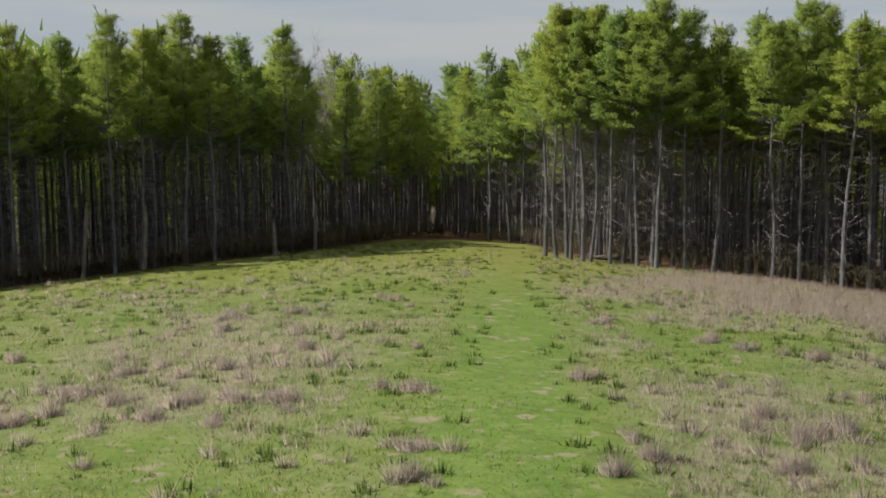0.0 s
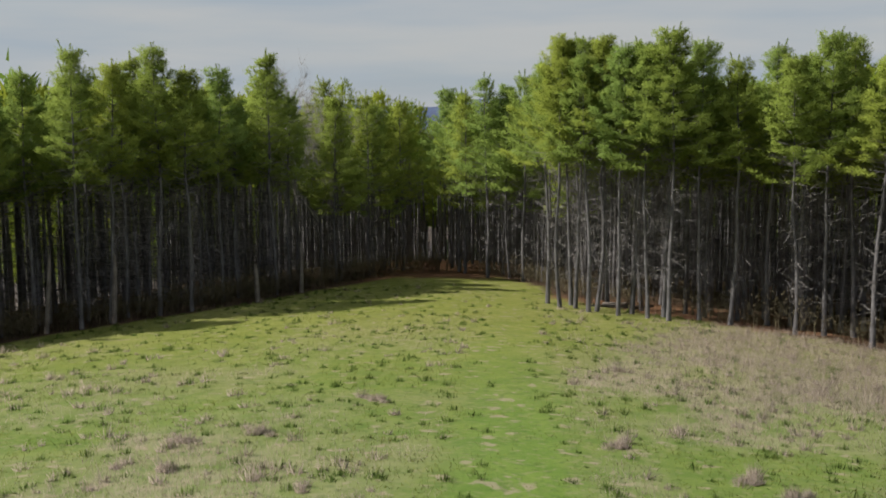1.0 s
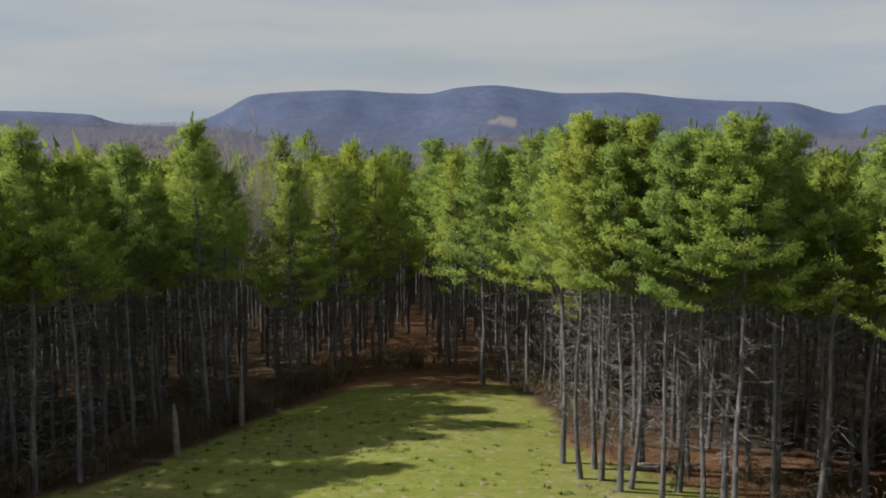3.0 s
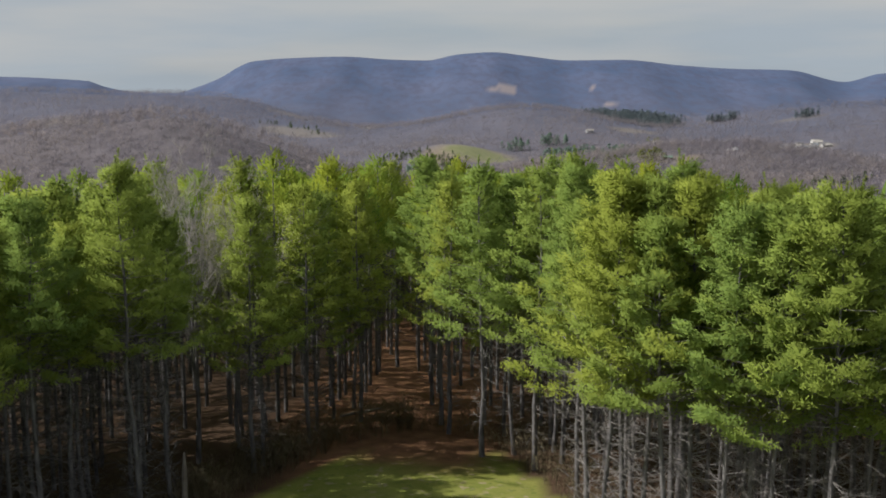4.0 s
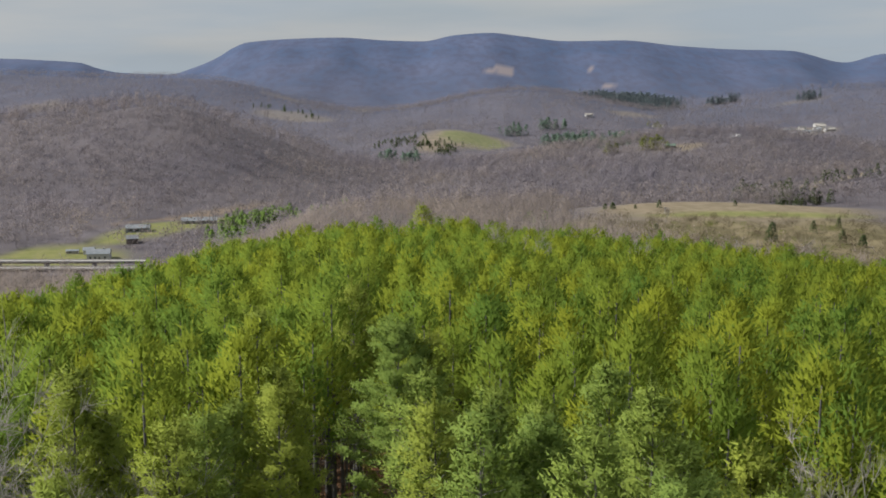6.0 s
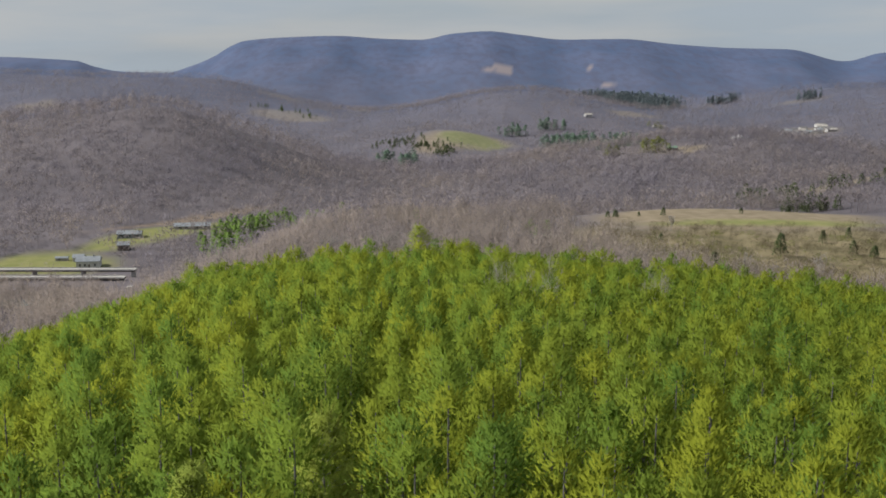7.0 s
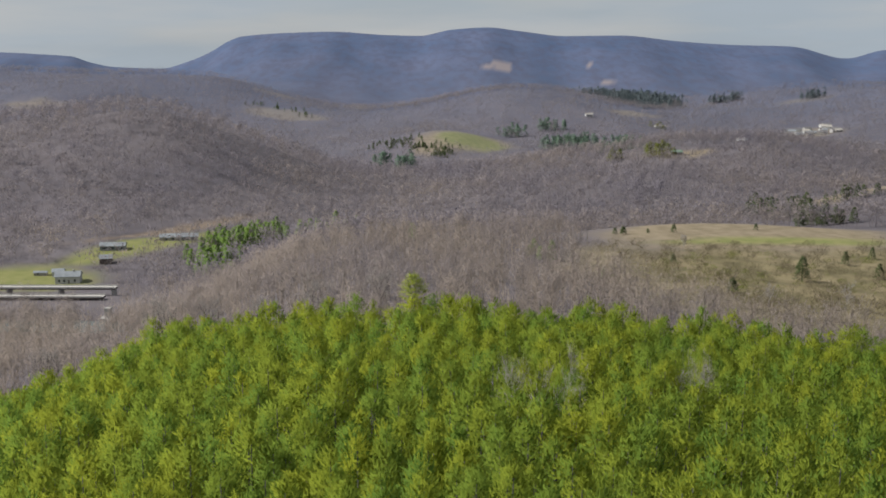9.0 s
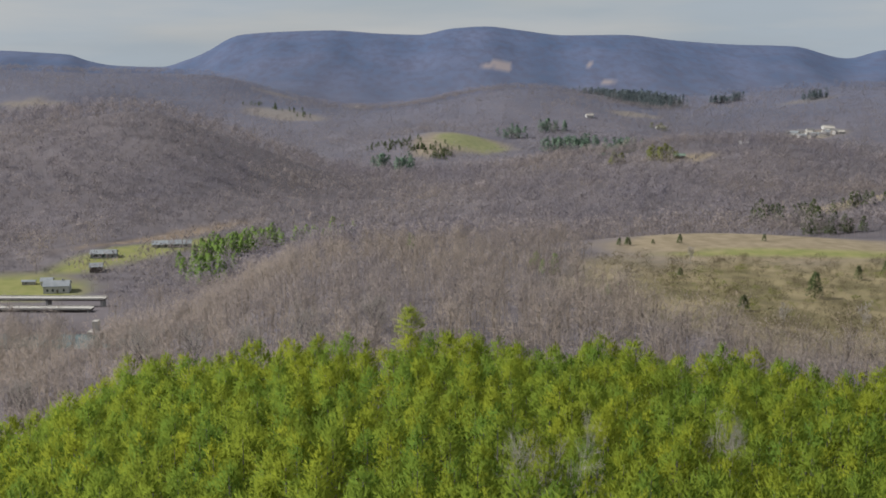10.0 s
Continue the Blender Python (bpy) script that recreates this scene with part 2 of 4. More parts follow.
def wave(x, y, s, k=0):
    """Cheap smooth noise in -1..1."""
    return (np.sin(x / s + 1.3 * k) * np.cos(y / s * 0.83 + 2.1 * k) + 0.6 * np.sin((x + y) / s * 1.7 + k) * np.cos((x - y) / s * 1.31 - 0.7 * k)
            + 0.4 * np.sin(x / s * 3.1 - y / s * 1.9 + 0.4 * k)) / 1.7


def land(x, y):
    x, y = np.asarray(x, float), np.asarray(y, float)
    z = smooth_interp(y, AXIS_Y, AXIS_Z)
    near = 1 - step(y, 330, 620)
    z = z - np.where(x < 0, near * np.minimum((0.0016 + 0.0010 * step(y, 115, 175)) * x * x, 0.21 * np.abs(x)), (1 - step(y, 450, 720)) * np.minimum(0.09 * (np.sqrt(x * x + 36) - 6), 30))
    z = z - 33 * step(-x, 25, 150) * step(y, 350, 640) * (1 - step(y, 760, 920))
    for cx, cy, sx, sy, h in HILLS:
        z = z + h * np.exp(-0.5 * (((x - cx) / sx) ** 2 + ((y - cy) / sy) ** 2))
    rough = step(y, 1000, 1700)
    z = z + rough * (2.5 * wave(x, y, 90, 1) + 4 * wave(x, y, 230, 2)) * (1 - step(y, 3300, 4000))
    z = z - 10 * np.exp(-0.5 * ((y - 668) / 18) ** 2) * (1 - step(x, -130, -70))
    z = z + (1 - step(y, 300, 600)) * 0.18 * wave(x, y, 6.0, 3)
    z = z + 5 * wave(x + 0.3 * y, y, 62, 8) * step(y, 1000, 1200) * (1 - step(y, 2000, 2600)) * step(np.abs(x + 40), 60, 200)
    top = smooth_interp(x * 4550 / np.maximum(y, 3000), RIDGE_X, RIDGE_Z)
    up = step(y, 3000, 4550) ** 1.25
    folds = 14 * wave(x + 0.15 * y, y * 0.25, 95, 5) * np.sin(np.pi * np.clip(up, 0, 1))
    return z * (1 - up) + up * top + folds


def field_left(y):
    return np.interp(y, [-100, 20, 60, 78, 88, 93, 101, 110, 119, 126, 130], [-95, -80, -50, -34, -28.0, -21.5, -16.5, -13.0, -8.5, -5, 0])


def field_right(y):
    return np.interp(y, [-100, 20, 60, 78, 85, 91, 97, 102, 115, 122, 128, 130], [95, 80, 55, 33.5, 27, 20, 15.5, 10.8, 10, 7.5, 4, 0.5])


def in_field(x, y, slack=0.0):
    return (y < 130) & (x > field_left(y) + slack) & (x < field_right(y) - slack)


def blob(x, y, cx, cy, rx, ry, turn=0.0, ragged=0.25, soft=0.25):
    c, s = math.cos(turn), math.sin(turn)
    u, v = ((x - cx) * c + (y - cy) * s) / rx, (-(x - cx) * s + (y - cy) * c) / ry
    return 1 - step(np.sqrt(u * u + v * v) + ragged * wave(x, y, 0.35 * min(rx, ry), 7), 1 - soft, 1 + soft)


def lawn_mask(x, y):
    return np.maximum(blob(x, y, -194, 908, 86, 22, 0.93, 0.14), blob(x, y, -256, 806, 46, 32, 0, 0.15))


def dirt_mask(x, y):
    return blob(x, y, -192, 972, 78, 10, 0.9)


def rough_mask(x, y):
    return blob(x, y, 175, 585, 112, 96, 0.05, 0.25)


def pasture_mask(x, y):
    p = np.maximum(blob(x, y, 182, 728, 86, 60, 0.1, 0.1), 0.85 * blob(x, y, 175, 590, 96, 120, 0, 0.2))
    for q in ((62, 1800, 70, 62, 0.1), (12, 1765, 40, 60, 0), (-300, 2400, 125, 70, -0.9), (-770, 2255, 60, 30, 0), (278, 1298, 40, 14, 0), (416, 2316, 50, 40, 0),
              (335, 970, 62, 30, 0.2), (-213, 3292, 30, 60, 0), (712, 2125, 58, 60, 0), (-380, 2850, 60, 40, 0.3), (865, 2626, 70, 40, 0.3)):
        p = np.maximum(p, blob(x, y, *q))
    return p


def crop_mask(x, y):
    return np.maximum(blob(x, y, 192, 696, 66, 9, 0.02, 0.1), blob(x, y, 66, 1800, 52, 50, 0, 0.15))


def np_mesh(name, verts, tris, normals=None):
    me = bpy.data.meshes.new(name)
    verts, tris = np.asarray(verts, np.float32), np.asarray(tris, np.int32)
    me.vertices.add(len(verts))
    me.vertices.foreach_set("co", verts.ravel())
    me.loops.add(tris.size)
    me.loops.foreach_set("vertex_index", tris.ravel())
    me.polygons.add(len(tris))
    me.polygons.foreach_set("loop_start", np.arange(0, tris.size, 3, dtype=np.int32))
    me.update(calc_edges=True)
    if normals is not None:
        me.polygons.foreach_set("use_smooth", np.ones(len(tris), bool))
        me.attributes.new("custom_normal", "FLOAT_VECTOR", "POINT").data.foreach_set("vector", np.asarray(normals, np.float32).ravel())
    return me


def link(name, me, mat, parent=None, label=""):
    if not me.materials:
        me.materials.append(mat)
    ob = new(name, me)
    ob.parent = parent
    return tagged(ob, label)


def part(name, bm, mat, parent, label=""):
    me = bpy.data.meshes.new(name)
    bmesh.ops.recalc_face_normals(bm, faces=bm.faces)
    bm.to_mesh(me)
    bm.free()
    return link(name, me, mat, parent, label)


# ground sheet
gy = np.concatenate([np.arange(-700, -60, 40), np.arange(-60, 135, 2.0), np.arange(135, 400, 4.0), 400 * 1.0135 ** np.arange(0, 184)])
gu = np.linspace(-1, 1, 241)
gu = 0.55 * gu + 0.45 * gu ** 3
GX = gu[None, :] * (190 + 0.66 * np.maximum(gy, 0) + 0.9 * np.maximum(-gy, 0))[:, None]
GY = np.repeat(gy[:, None], len(gu), 1)
GZ = land(GX, GY)
gv = np.stack([GX, GY, GZ], -1).reshape(-1, 3)
R, C = GX.shape
gi = (np.arange(R - 1)[:, None] * C + np.arange(C - 1)[None, :]).ravel()
gt = np.concatenate([np.stack([gi, gi + 1, gi + C + 1], 1), np.stack([gi, gi + C + 1, gi + C], 1)])
me = np_mesh("ground", gv, gt)
for p in me.polygons:
    p.use_smooth = True
X, Y = gv[:, 0], gv[:, 1]


def strip_x(y):
    return 1.3 + 0.062 * (y - 20)


def tan_mask(x, y):
    side = np.where(x > strip_x(y), 0.95 * step(x - strip_x(y), 1.6, 4.0), 0.34 * step(strip_x(y) - x, 1.8, 4.0))
    patch = 0.45 + 0.55 * np.clip(wave(x, y, 4.5, 4) * 2.2, -0.8, 1)
    fade = 1 - 0.8 * step(y + 0.9 * np.minimum(0, 12 - x), 58, 90)
    thick = np.maximum(0.80 * blob(x, y, -7.5, 34, 4.2, 11, 0.2, 0.35), 1.0 * blob(x, y, 29, 66, 16, 26, 0, 0.2))
    return np.clip(np.maximum(side * patch * fade, thick), 0, 1)


inside = in_field(X, Y, 1.0 + 0.8 * wave(X, Y, 2.5, 6) * (X < 0) - (X > 0))
near_wood = (Y < 372) & ~inside
far_wood = (Y >= 372)
covers = {
    "tan": tan_mask(X, Y) * (Y < 130),
    "mown": 0.85 * (1 - step(np.abs(X - strip_x(Y)), 1.4, 2.3)) * (1 - 0.75 * step(Y, 40, 75)) * (1 - step(Y, 95, 118)),
    "litter": np.clip(near_wood + blob(X, Y, 0, 133, 8, 13, 0, 0.2), 0, 1),
    "lane": np.maximum(blob(X, Y, -1.0, 150, 9, 55, 0, 0.15, 0.3), 0.9 * blob(X, Y, 25, 97, 22, 9, -0.25, 0.2, 0.4)),
    "woods": step(Y, 360, 385),
    "pasture": pasture_mask(X, Y) * (Y > 420),
    "lawn": np.maximum(lawn_mask(X, Y), crop_mask(X, Y)),
    "dirt": dirt_mask(X, Y),
    "olive": 0.65 * step(Y, 42, 88) * (Y < 140),
    "rough": 0.92 * rough_mask(X, Y) * (Y > 420),
    # strength of the painted haze tint, rising with distance
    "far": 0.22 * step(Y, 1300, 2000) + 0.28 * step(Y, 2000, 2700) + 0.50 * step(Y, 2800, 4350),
    "scar": np.max([blob(X, Y, *q, 0.0, 0.3, 0.1) for q in
                    ((243, 3832, 36, 50), (196, 3790, 30, 22), (553, 3886, 11, 26), (584, 3704, 20, 14), (358, 3779, 22, 8))], 0)}
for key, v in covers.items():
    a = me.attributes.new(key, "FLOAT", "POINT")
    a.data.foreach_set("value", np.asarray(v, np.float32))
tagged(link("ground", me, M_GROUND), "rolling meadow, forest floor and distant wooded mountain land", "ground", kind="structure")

# ---- plants ----
RNG = np.random.default_rng(7)


def unit(v):
    return v / np.maximum(np.linalg.norm(v, axis=1, keepdims=True), 1e-9)


def blades(base, way, length, width, rng, face=None):
    """One thin triangle for each base point, pointing along way, its flat side turned towards face."""
    k = len(base)
    side = unit(np.cross(way, rng.normal(size=(k, 3)) * (1.0 if face is None else 0.40) + (0 if face is None else face)))
    length, width = np.broadcast_to(length, (k,))[:, None], np.broadcast_to(width, (k,))[:, None]
    if face is not None:      # wind every blade so that it turns its front to face
        turn = np.sign(np.einsum("ij,ij->i", np.cross(side, way), np.broadcast_to(face, (k, 3))))
        side = side * np.where(turn == 0, 1, turn)[:, None]
    v = np.stack([base - side * width / 2, base + side * width / 2, base + way * length], 1).reshape(-1, 3)
    return v, np.arange(3 * k).reshape(k, 3)


def soft(normals, rng, k=1, jitter=0.07):
    """Normals for blades that together make one soft mass: one for each corner."""
    normals = unit(normals) + np.repeat(rng.normal(0, jitter, (len(normals) // k, 3)), k, 0)
    return np.repeat(unit(normals), 3, 0)


def join(pieces):
    vs, fs, o = [], [], 0
    for v, f in pieces:
        vs.append(v)
        fs.append(f + o)
        o += len(v)
    return np.concatenate(vs), np.concatenate(fs)


def tube(points, radii, sides=6):
    points, radii = np.asarray(points, float), np.asarray(radii, float)
    k = len(points)
    t = unit(np.gradient(points, axis=0))
    ref = np.where(np.abs(t[:, 2:3]) < 0.9, [[0, 0, 1.0]], [[1.0, 0, 0]])
    a = unit(np.cross(t, ref))
    b2 = np.cross(t, a)
    ang = np.linspace(0, 2 * np.pi, sides, endpoint=False)
    v = points[:, None] + radii[:, None, None] * (a[:, None] * np.cos(ang)[None, :, None] + b2[:, None] * np.sin(ang)[None, :, None])
    i = (np.arange(k - 1)[:, None] * sides + np.arange(sides)[None, :]).ravel()
    j = (np.arange(k - 1)[:, None] * sides + (np.arange(sides)[None, :] + 1) % sides).ravel()
    f = np.concatenate([np.stack([i, j, j + sides], 1), np.stack([i, j + sides, i + sides], 1)])
    return v.reshape(-1, 3), f


def pine(seed, height, base_frac, spread, tufts, needles, twigs, size, open_side=None, gap=1.0, wide=0.30):
    """Trunk, crown and dead lower twigs of a white pine that stands at the origin."""
    rng = np.random.default_rng(seed)
    zs = np.linspace(-0.6, height * 0.97, 9)
    bend = np.cumsum(rng.normal(0, 0.10, (9, 2)), 0)
    bend -= bend[0]
    axis = np.column_stack([bend, zs])
    r0 = 0.0085 * height + rng.uniform(-0.02, 0.03)
    trunk = tube(axis, r0 * (1 - 0.88 * np.linspace(0, 1, 9)) + np.where(zs < 0.3, 0.05, 0), 7)

    def on_axis(z):
        return np.column_stack([np.interp(z, zs, axis[:, 0]), np.interp(z, zs, axis[:, 1])])
    z0 = height * base_frac
    pieces, sticks, shade = [], [], []
    z = z0
    while z < height - 0.5:
        f = (z - z0) / (height - z0)
        count = rng.integers(4, 7) if f > 0.12 else rng.integers(2, 5)
        reach = spread * (0.72 + 0.28 * math.sin(math.pi * min(1, f * 1.6 + 0.15))) * (1 - f) ** 0.76 * rng.uniform(0.74, 1.18) + 0.25
        start = rng.uniform(0, 6.28)
        for q in range(count):
            a = start + q * 6.283 / count + rng.normal(0, 0.25)
            ln = reach * rng.uniform(0.55, 1.25)
            if open_side is not None:
                ln *= 1 + 0.35 * max(0, math.cos(a - open_side)) * (1 - f)
            rise = 0.06 + 0.30 * f + 1.3 * max(0, f - 0.6) + rng.normal(0, 0.09)
            out = np.array([math.cos(a), math.sin(a), 0])
            o = np.array([*on_axis(np.array([z]))[0], z])
            tt = np.linspace(0, 1, 4)
            line = o + out * (ln * tt)[:, None] + np.array([0, 0, 1]) * (ln * (rise * tt - 0.18 * np.sin(np.pi * tt) + 0.12 * tt ** 3))[:, None]
            if tufts >= 4:
                for w in (0.06, 0.05):
                    sticks.append(blades(line[:1], unit(line[3:] - line[:1]), ln * 0.9, w * (1.1 - 0.6 * f), rng))
            k = max(2, int(round(tufts * (0.22 + 0.85 * ln / spread))))
            s = rng.uniform(0.22, 1.0, k) ** 0.65
            c = np.column_stack([np.interp(s, tt, line[:, i]) for i in range(3)])
            lateral = np.array([-math.sin(a), math.cos(a), 0])
            c += lateral * (rng.uniform(-1, 1, k) * 0.42 * ln * (1.15 - s) + rng.normal(0, 0.08, k))[:, None] + np.array([0, 0, 1]) * rng.normal(0.02, 0.06, k)[:, None]
            cc = np.repeat(c, needles, 0) + rng.normal(0, 1, (len(c) * needles, 3)) * [0.70 * size, 0.70 * size, 0.36 * size]
            way = unit(rng.normal(size=(len(cc), 3)) * [1, 1, 0.75] + out * 0.7 + np.array([0, 0, 0.45]))
            pieces.append(blades(cc, way, size * rng.uniform(0.7, 1.25, len(cc)), size * wide, rng, out * 0.55 + np.array([0, 0, 0.9])))
            shade.append(soft(np.repeat(unit(c - o) * 0.4 + out * 0.50 + [0, 0, 0.72], needles, 0), rng, needles))
        z += gap * rng.uniform(0.75, 1.2) * (height - z0) / 11 * (1.2 - 0.55 * f)
    # the leader and the steep shoots round it, each a thin brush of needles
    shoots = [(np.array([0, 0, height - 1.6]), np.array([0, 0, 1.0]), 1.9)]
    for q in range(9):
        a, zq = rng.uniform(0, 6.28), height - rng.uniform(0.9, 3.6)
        rq = 0.22 * (height - zq) * rng.uniform(0.5, 1.5)
        shoots.append((np.array([math.cos(a) * rq, math.sin(a) * rq, zq]), unit(np.array([[math.cos(a) * 0.42, math.sin(a) * 0.42, 1.0]]))[0], rng.uniform(0.8, 1.7)))
    for o, w, ln in shoots:
        o = o + np.append(on_axis(np.array([o[2]]))[0], 0)
        k = int(13 * needles * ln / 1.5)
        cc = o + w * (ln * rng.uniform(0, 1, k) ** 0.85)[:, None]
        pieces.append(blades(cc, unit(rng.normal(size=(k, 3)) * 0.75 + w * 0.75), size * 0.62, size * wide * 0.62, rng))
        shade.append(soft(rng.normal(0, 0.35, (k, 3)) + [0, 0, 1.0], rng))
        sticks.append(blades(o[None] - w * 0.6, w[None], ln + 0.7, 0.05, rng))
    dead = None
    if twigs:
        zz = rng.uniform(0.10, base_frac + 0.08, twigs) * height
        a = rng.uniform(0, 6.28, twigs)
        ln = rng.uniform(0.5, 2.4, twigs) * (0.55 + 0.7 * zz / (height * base_frac))
        o = np.column_stack([on_axis(zz), zz])
        out = np.column_stack([np.cos(a), np.sin(a), rng.normal(0.22, 0.45, twigs)])
        mid = o + out * (ln * 0.55)[:, None]
        way2 = unit(out + rng.normal(0, 0.4, (twigs, 3)))
        dead = [blades(o, unit(out), ln, 0.042, rng), blades(o, unit(out), ln, 0.042, rng), blades(mid, way2, ln * 0.6, 0.026, rng),
                blades(mid, unit(out * 1.2 + rng.normal(0, 0.5, (twigs, 3))), ln * 0.5, 0.024, rng)]
    if sticks:
        dead = (dead or []) + sticks
    return trunk, (*join(pieces), np.concatenate(shade)), join(dead) if dead else None


def pine_thing(seed, **kw):
    trunk, crown, dead = pine(seed, **kw)
    root = new("pine_tree")
    link("trunk", np_mesh("trunk", *trunk), M_BARK, root)
    link("crown", np_mesh("crown", *crown), M_NEEDLE, root)
    if dead:
        tagged(link("deadwood", np_mesh("deadwood", *dead), M_TWIG, root, "bare grey lower branches"), kind="stuff")
    return tagged(root, "tall slender white pine with bare lower trunk in a plantation", "pine tree", "plantation pines")


# where the pines stand: edge trees seen singly, the rest in loose rows
EDGE = [
    (-20.4, 95), (-19.5, 103.3), (-27.3, 88.3), (-31.5, 90), (-25.9, 91), (-22.7, 93.5), (-15.4, 107.4), (-16.7, 111.9),
    (-8.3, 149.5), (-2.2, 157), (20.7, 91.5), (26.3, 92), (26.5, 86), (31.7, 88), (29, 86.8), (30.7, 82),
    (17.3, 97.8), (9, 121.3), (11.2, 114.8), (9.4, 98.9), (10.1, 95.1), (11.3, 97.7), (11.3, 95), (12.1, 92.9),
    (12.8, 93.6), (14.6, 99.1), (14.2, 91.2), (15.7, 93.6), (16.4, 90.3), (18, 92.1), (17.8, 89.1), (22.7, 89.7),
    (7.8, 124.8), (5.3, 123.8), (1.5, 139.5),
]
BARE_SPOTS = ((-15.4, 122.9, 3.4), (-14.2, 117.5, 2.6), (20.1, 124.5, 2.8), (15.7, 273.6, 3.0), (20.5, 276.0, 2.6), (44.0, 296.0, 2.6), (-13.0, 126.5, 2.4))
FOREST_L = ([80, 100, 160, 220, 260, 300, 330, 370], [-95, -92, -88, -86, -86, -86, -84, -60])


def forest_end(x):
    return np.interp(x, [-95, -85, -70, -60, -45, -25, -5, 20, 45, 75, 100, 130], [318, 335, 355, 368, 366, 361, 359, 364, 370, 368, 360, 355]) + 4 * np.sin(x / 5.0)


def lane(y):
    return -1.2 - 0.012 * (y - 130)


rng = np.random.default_rng(21)
ROW = 3.6
px, py = np.meshgrid(np.arange(-112, 140, ROW), np.arange(40, 390, ROW))
px = (px + rng.normal(0, 0.75, px.shape)).ravel()
py = (py + rng.normal(0, 0.85, py.shape)).ravel()
half_lane = np.interp(py, [120, 150, 172, 180], [2.2, 1.7, 1.0, 0.4])
ok = ~in_field(px, py, -1.8) & (py < forest_end(px)) & (px > np.interp(py, *FOREST_L)) & (np.abs(px - lane(py)) > half_lane)
seen = np.abs(px) < np.where(py > 150, 12, 34) + 0.43 * np.maximum(py - np.where(py > 150, 45, 20), 0)
ok &= seen | ((py < 165) & (np.abs(px) < 104))
px, py = px[ok], py[ok]
for ex, ey in EDGE:
    away = (px - ex) ** 2 + (py - ey) ** 2 > 2.2 ** 2
    px, py = px[away], py[away]
for ex, ey, clear in BARE_SPOTS:
    away = (px - ex) ** 2 + (py - ey) ** 2 > clear ** 2
    px, py = px[away], py[away]
gap = np.minimum(np.abs(px - field_left(py)), np.abs(px - field_right(py))) + np.where(py > 126, (py - 120) * 0.9, 0)
front = np.argsort(gap + 0.03 * np.abs(py - 115))
n_front = 300 - len(EDGE)
spots = [(x, y) for x, y in EDGE] + [(float(px[i]), float(py[i])) for i in front[:n_front]]
order = sorted(range(len(spots)), key=lambda k: math.hypot(spots[k][0] - 2, spots[k][1] - 72))
fine_ones = set(order[:84])
fine = [pine_thing(100 + i, height=(20.9, 21.8, 22.6, 21.2)[i], base_frac=(0.59, 0.62, 0.57, 0.60)[i], spread=(4.0, 4.3, 4.5, 4.0)[i],
                   tufts=30, needles=15, twigs=170, size=0.24, wide=0.25, gap=0.86) for i in range(4)]
bushy = [pine_thing(140 + i, height=21.0 + 0.8 * i, base_frac=(0.58, 0.60)[i], spread=(5.0, 4.7)[i], tufts=40, needles=15, twigs=190, size=0.24, wide=0.25, gap=0.86) for i in range(2)]
plain = [pine_thing(120 + i, height=20.8 + 0.9 * (i % 3), base_frac=(0.60, 0.62, 0.58, 0.62, 0.59)[i], spread=(3.6, 4.0, 4.2, 3.5, 3.8)[i],
                    tufts=12, needles=6, twigs=80, size=0.40, wide=0.44, gap=0.86) for i in range(5)]
lane_side = [pine_thing(160 + i, height=20.8 + 0.7 * i, base_frac=(0.40, 0.44, 0.38, 0.46)[i], spread=(4.2, 4.5, 4.7, 4.3)[i],
                        tufts=24, needles=10, twigs=110, size=0.29, wide=0.30, gap=0.80) for i in range(4)]
used = {}
for k, (x, y) in enumerate(spots):
    z = float(land(x, y))
    if k < len(EDGE) and x > 0 and k % 2 == 0:
        src = bushy[(k // 2) % 2]
    else:
        src = lane_side[k % 4] if y > 113 and abs(x) < 15 else fine[k % 4] if k in fine_ones else plain[k % 5]
    if x < 0 and y < 135:
        z -= 0.9
    m = pose(x, y, z, float(rng.normal(0, 0.9)), float(rng.normal(0, 0.9)), float(rng.uniform(0, 360)))
    s = float(rng.uniform(0.96, 1.04) if k < len(EDGE) else rng.uniform(0.91, 1.01))
    if src in used:
        src.scale = (s, s, s)
        copy_thing(src, m)
        src.scale = (used[src],) * 3
    else:
        used[src] = s
        src.matrix_basis = m @ Matrix.Diagonal((s, s, s, 1))

# the rest of the plantation, too many to count
rest = front[n_front:]


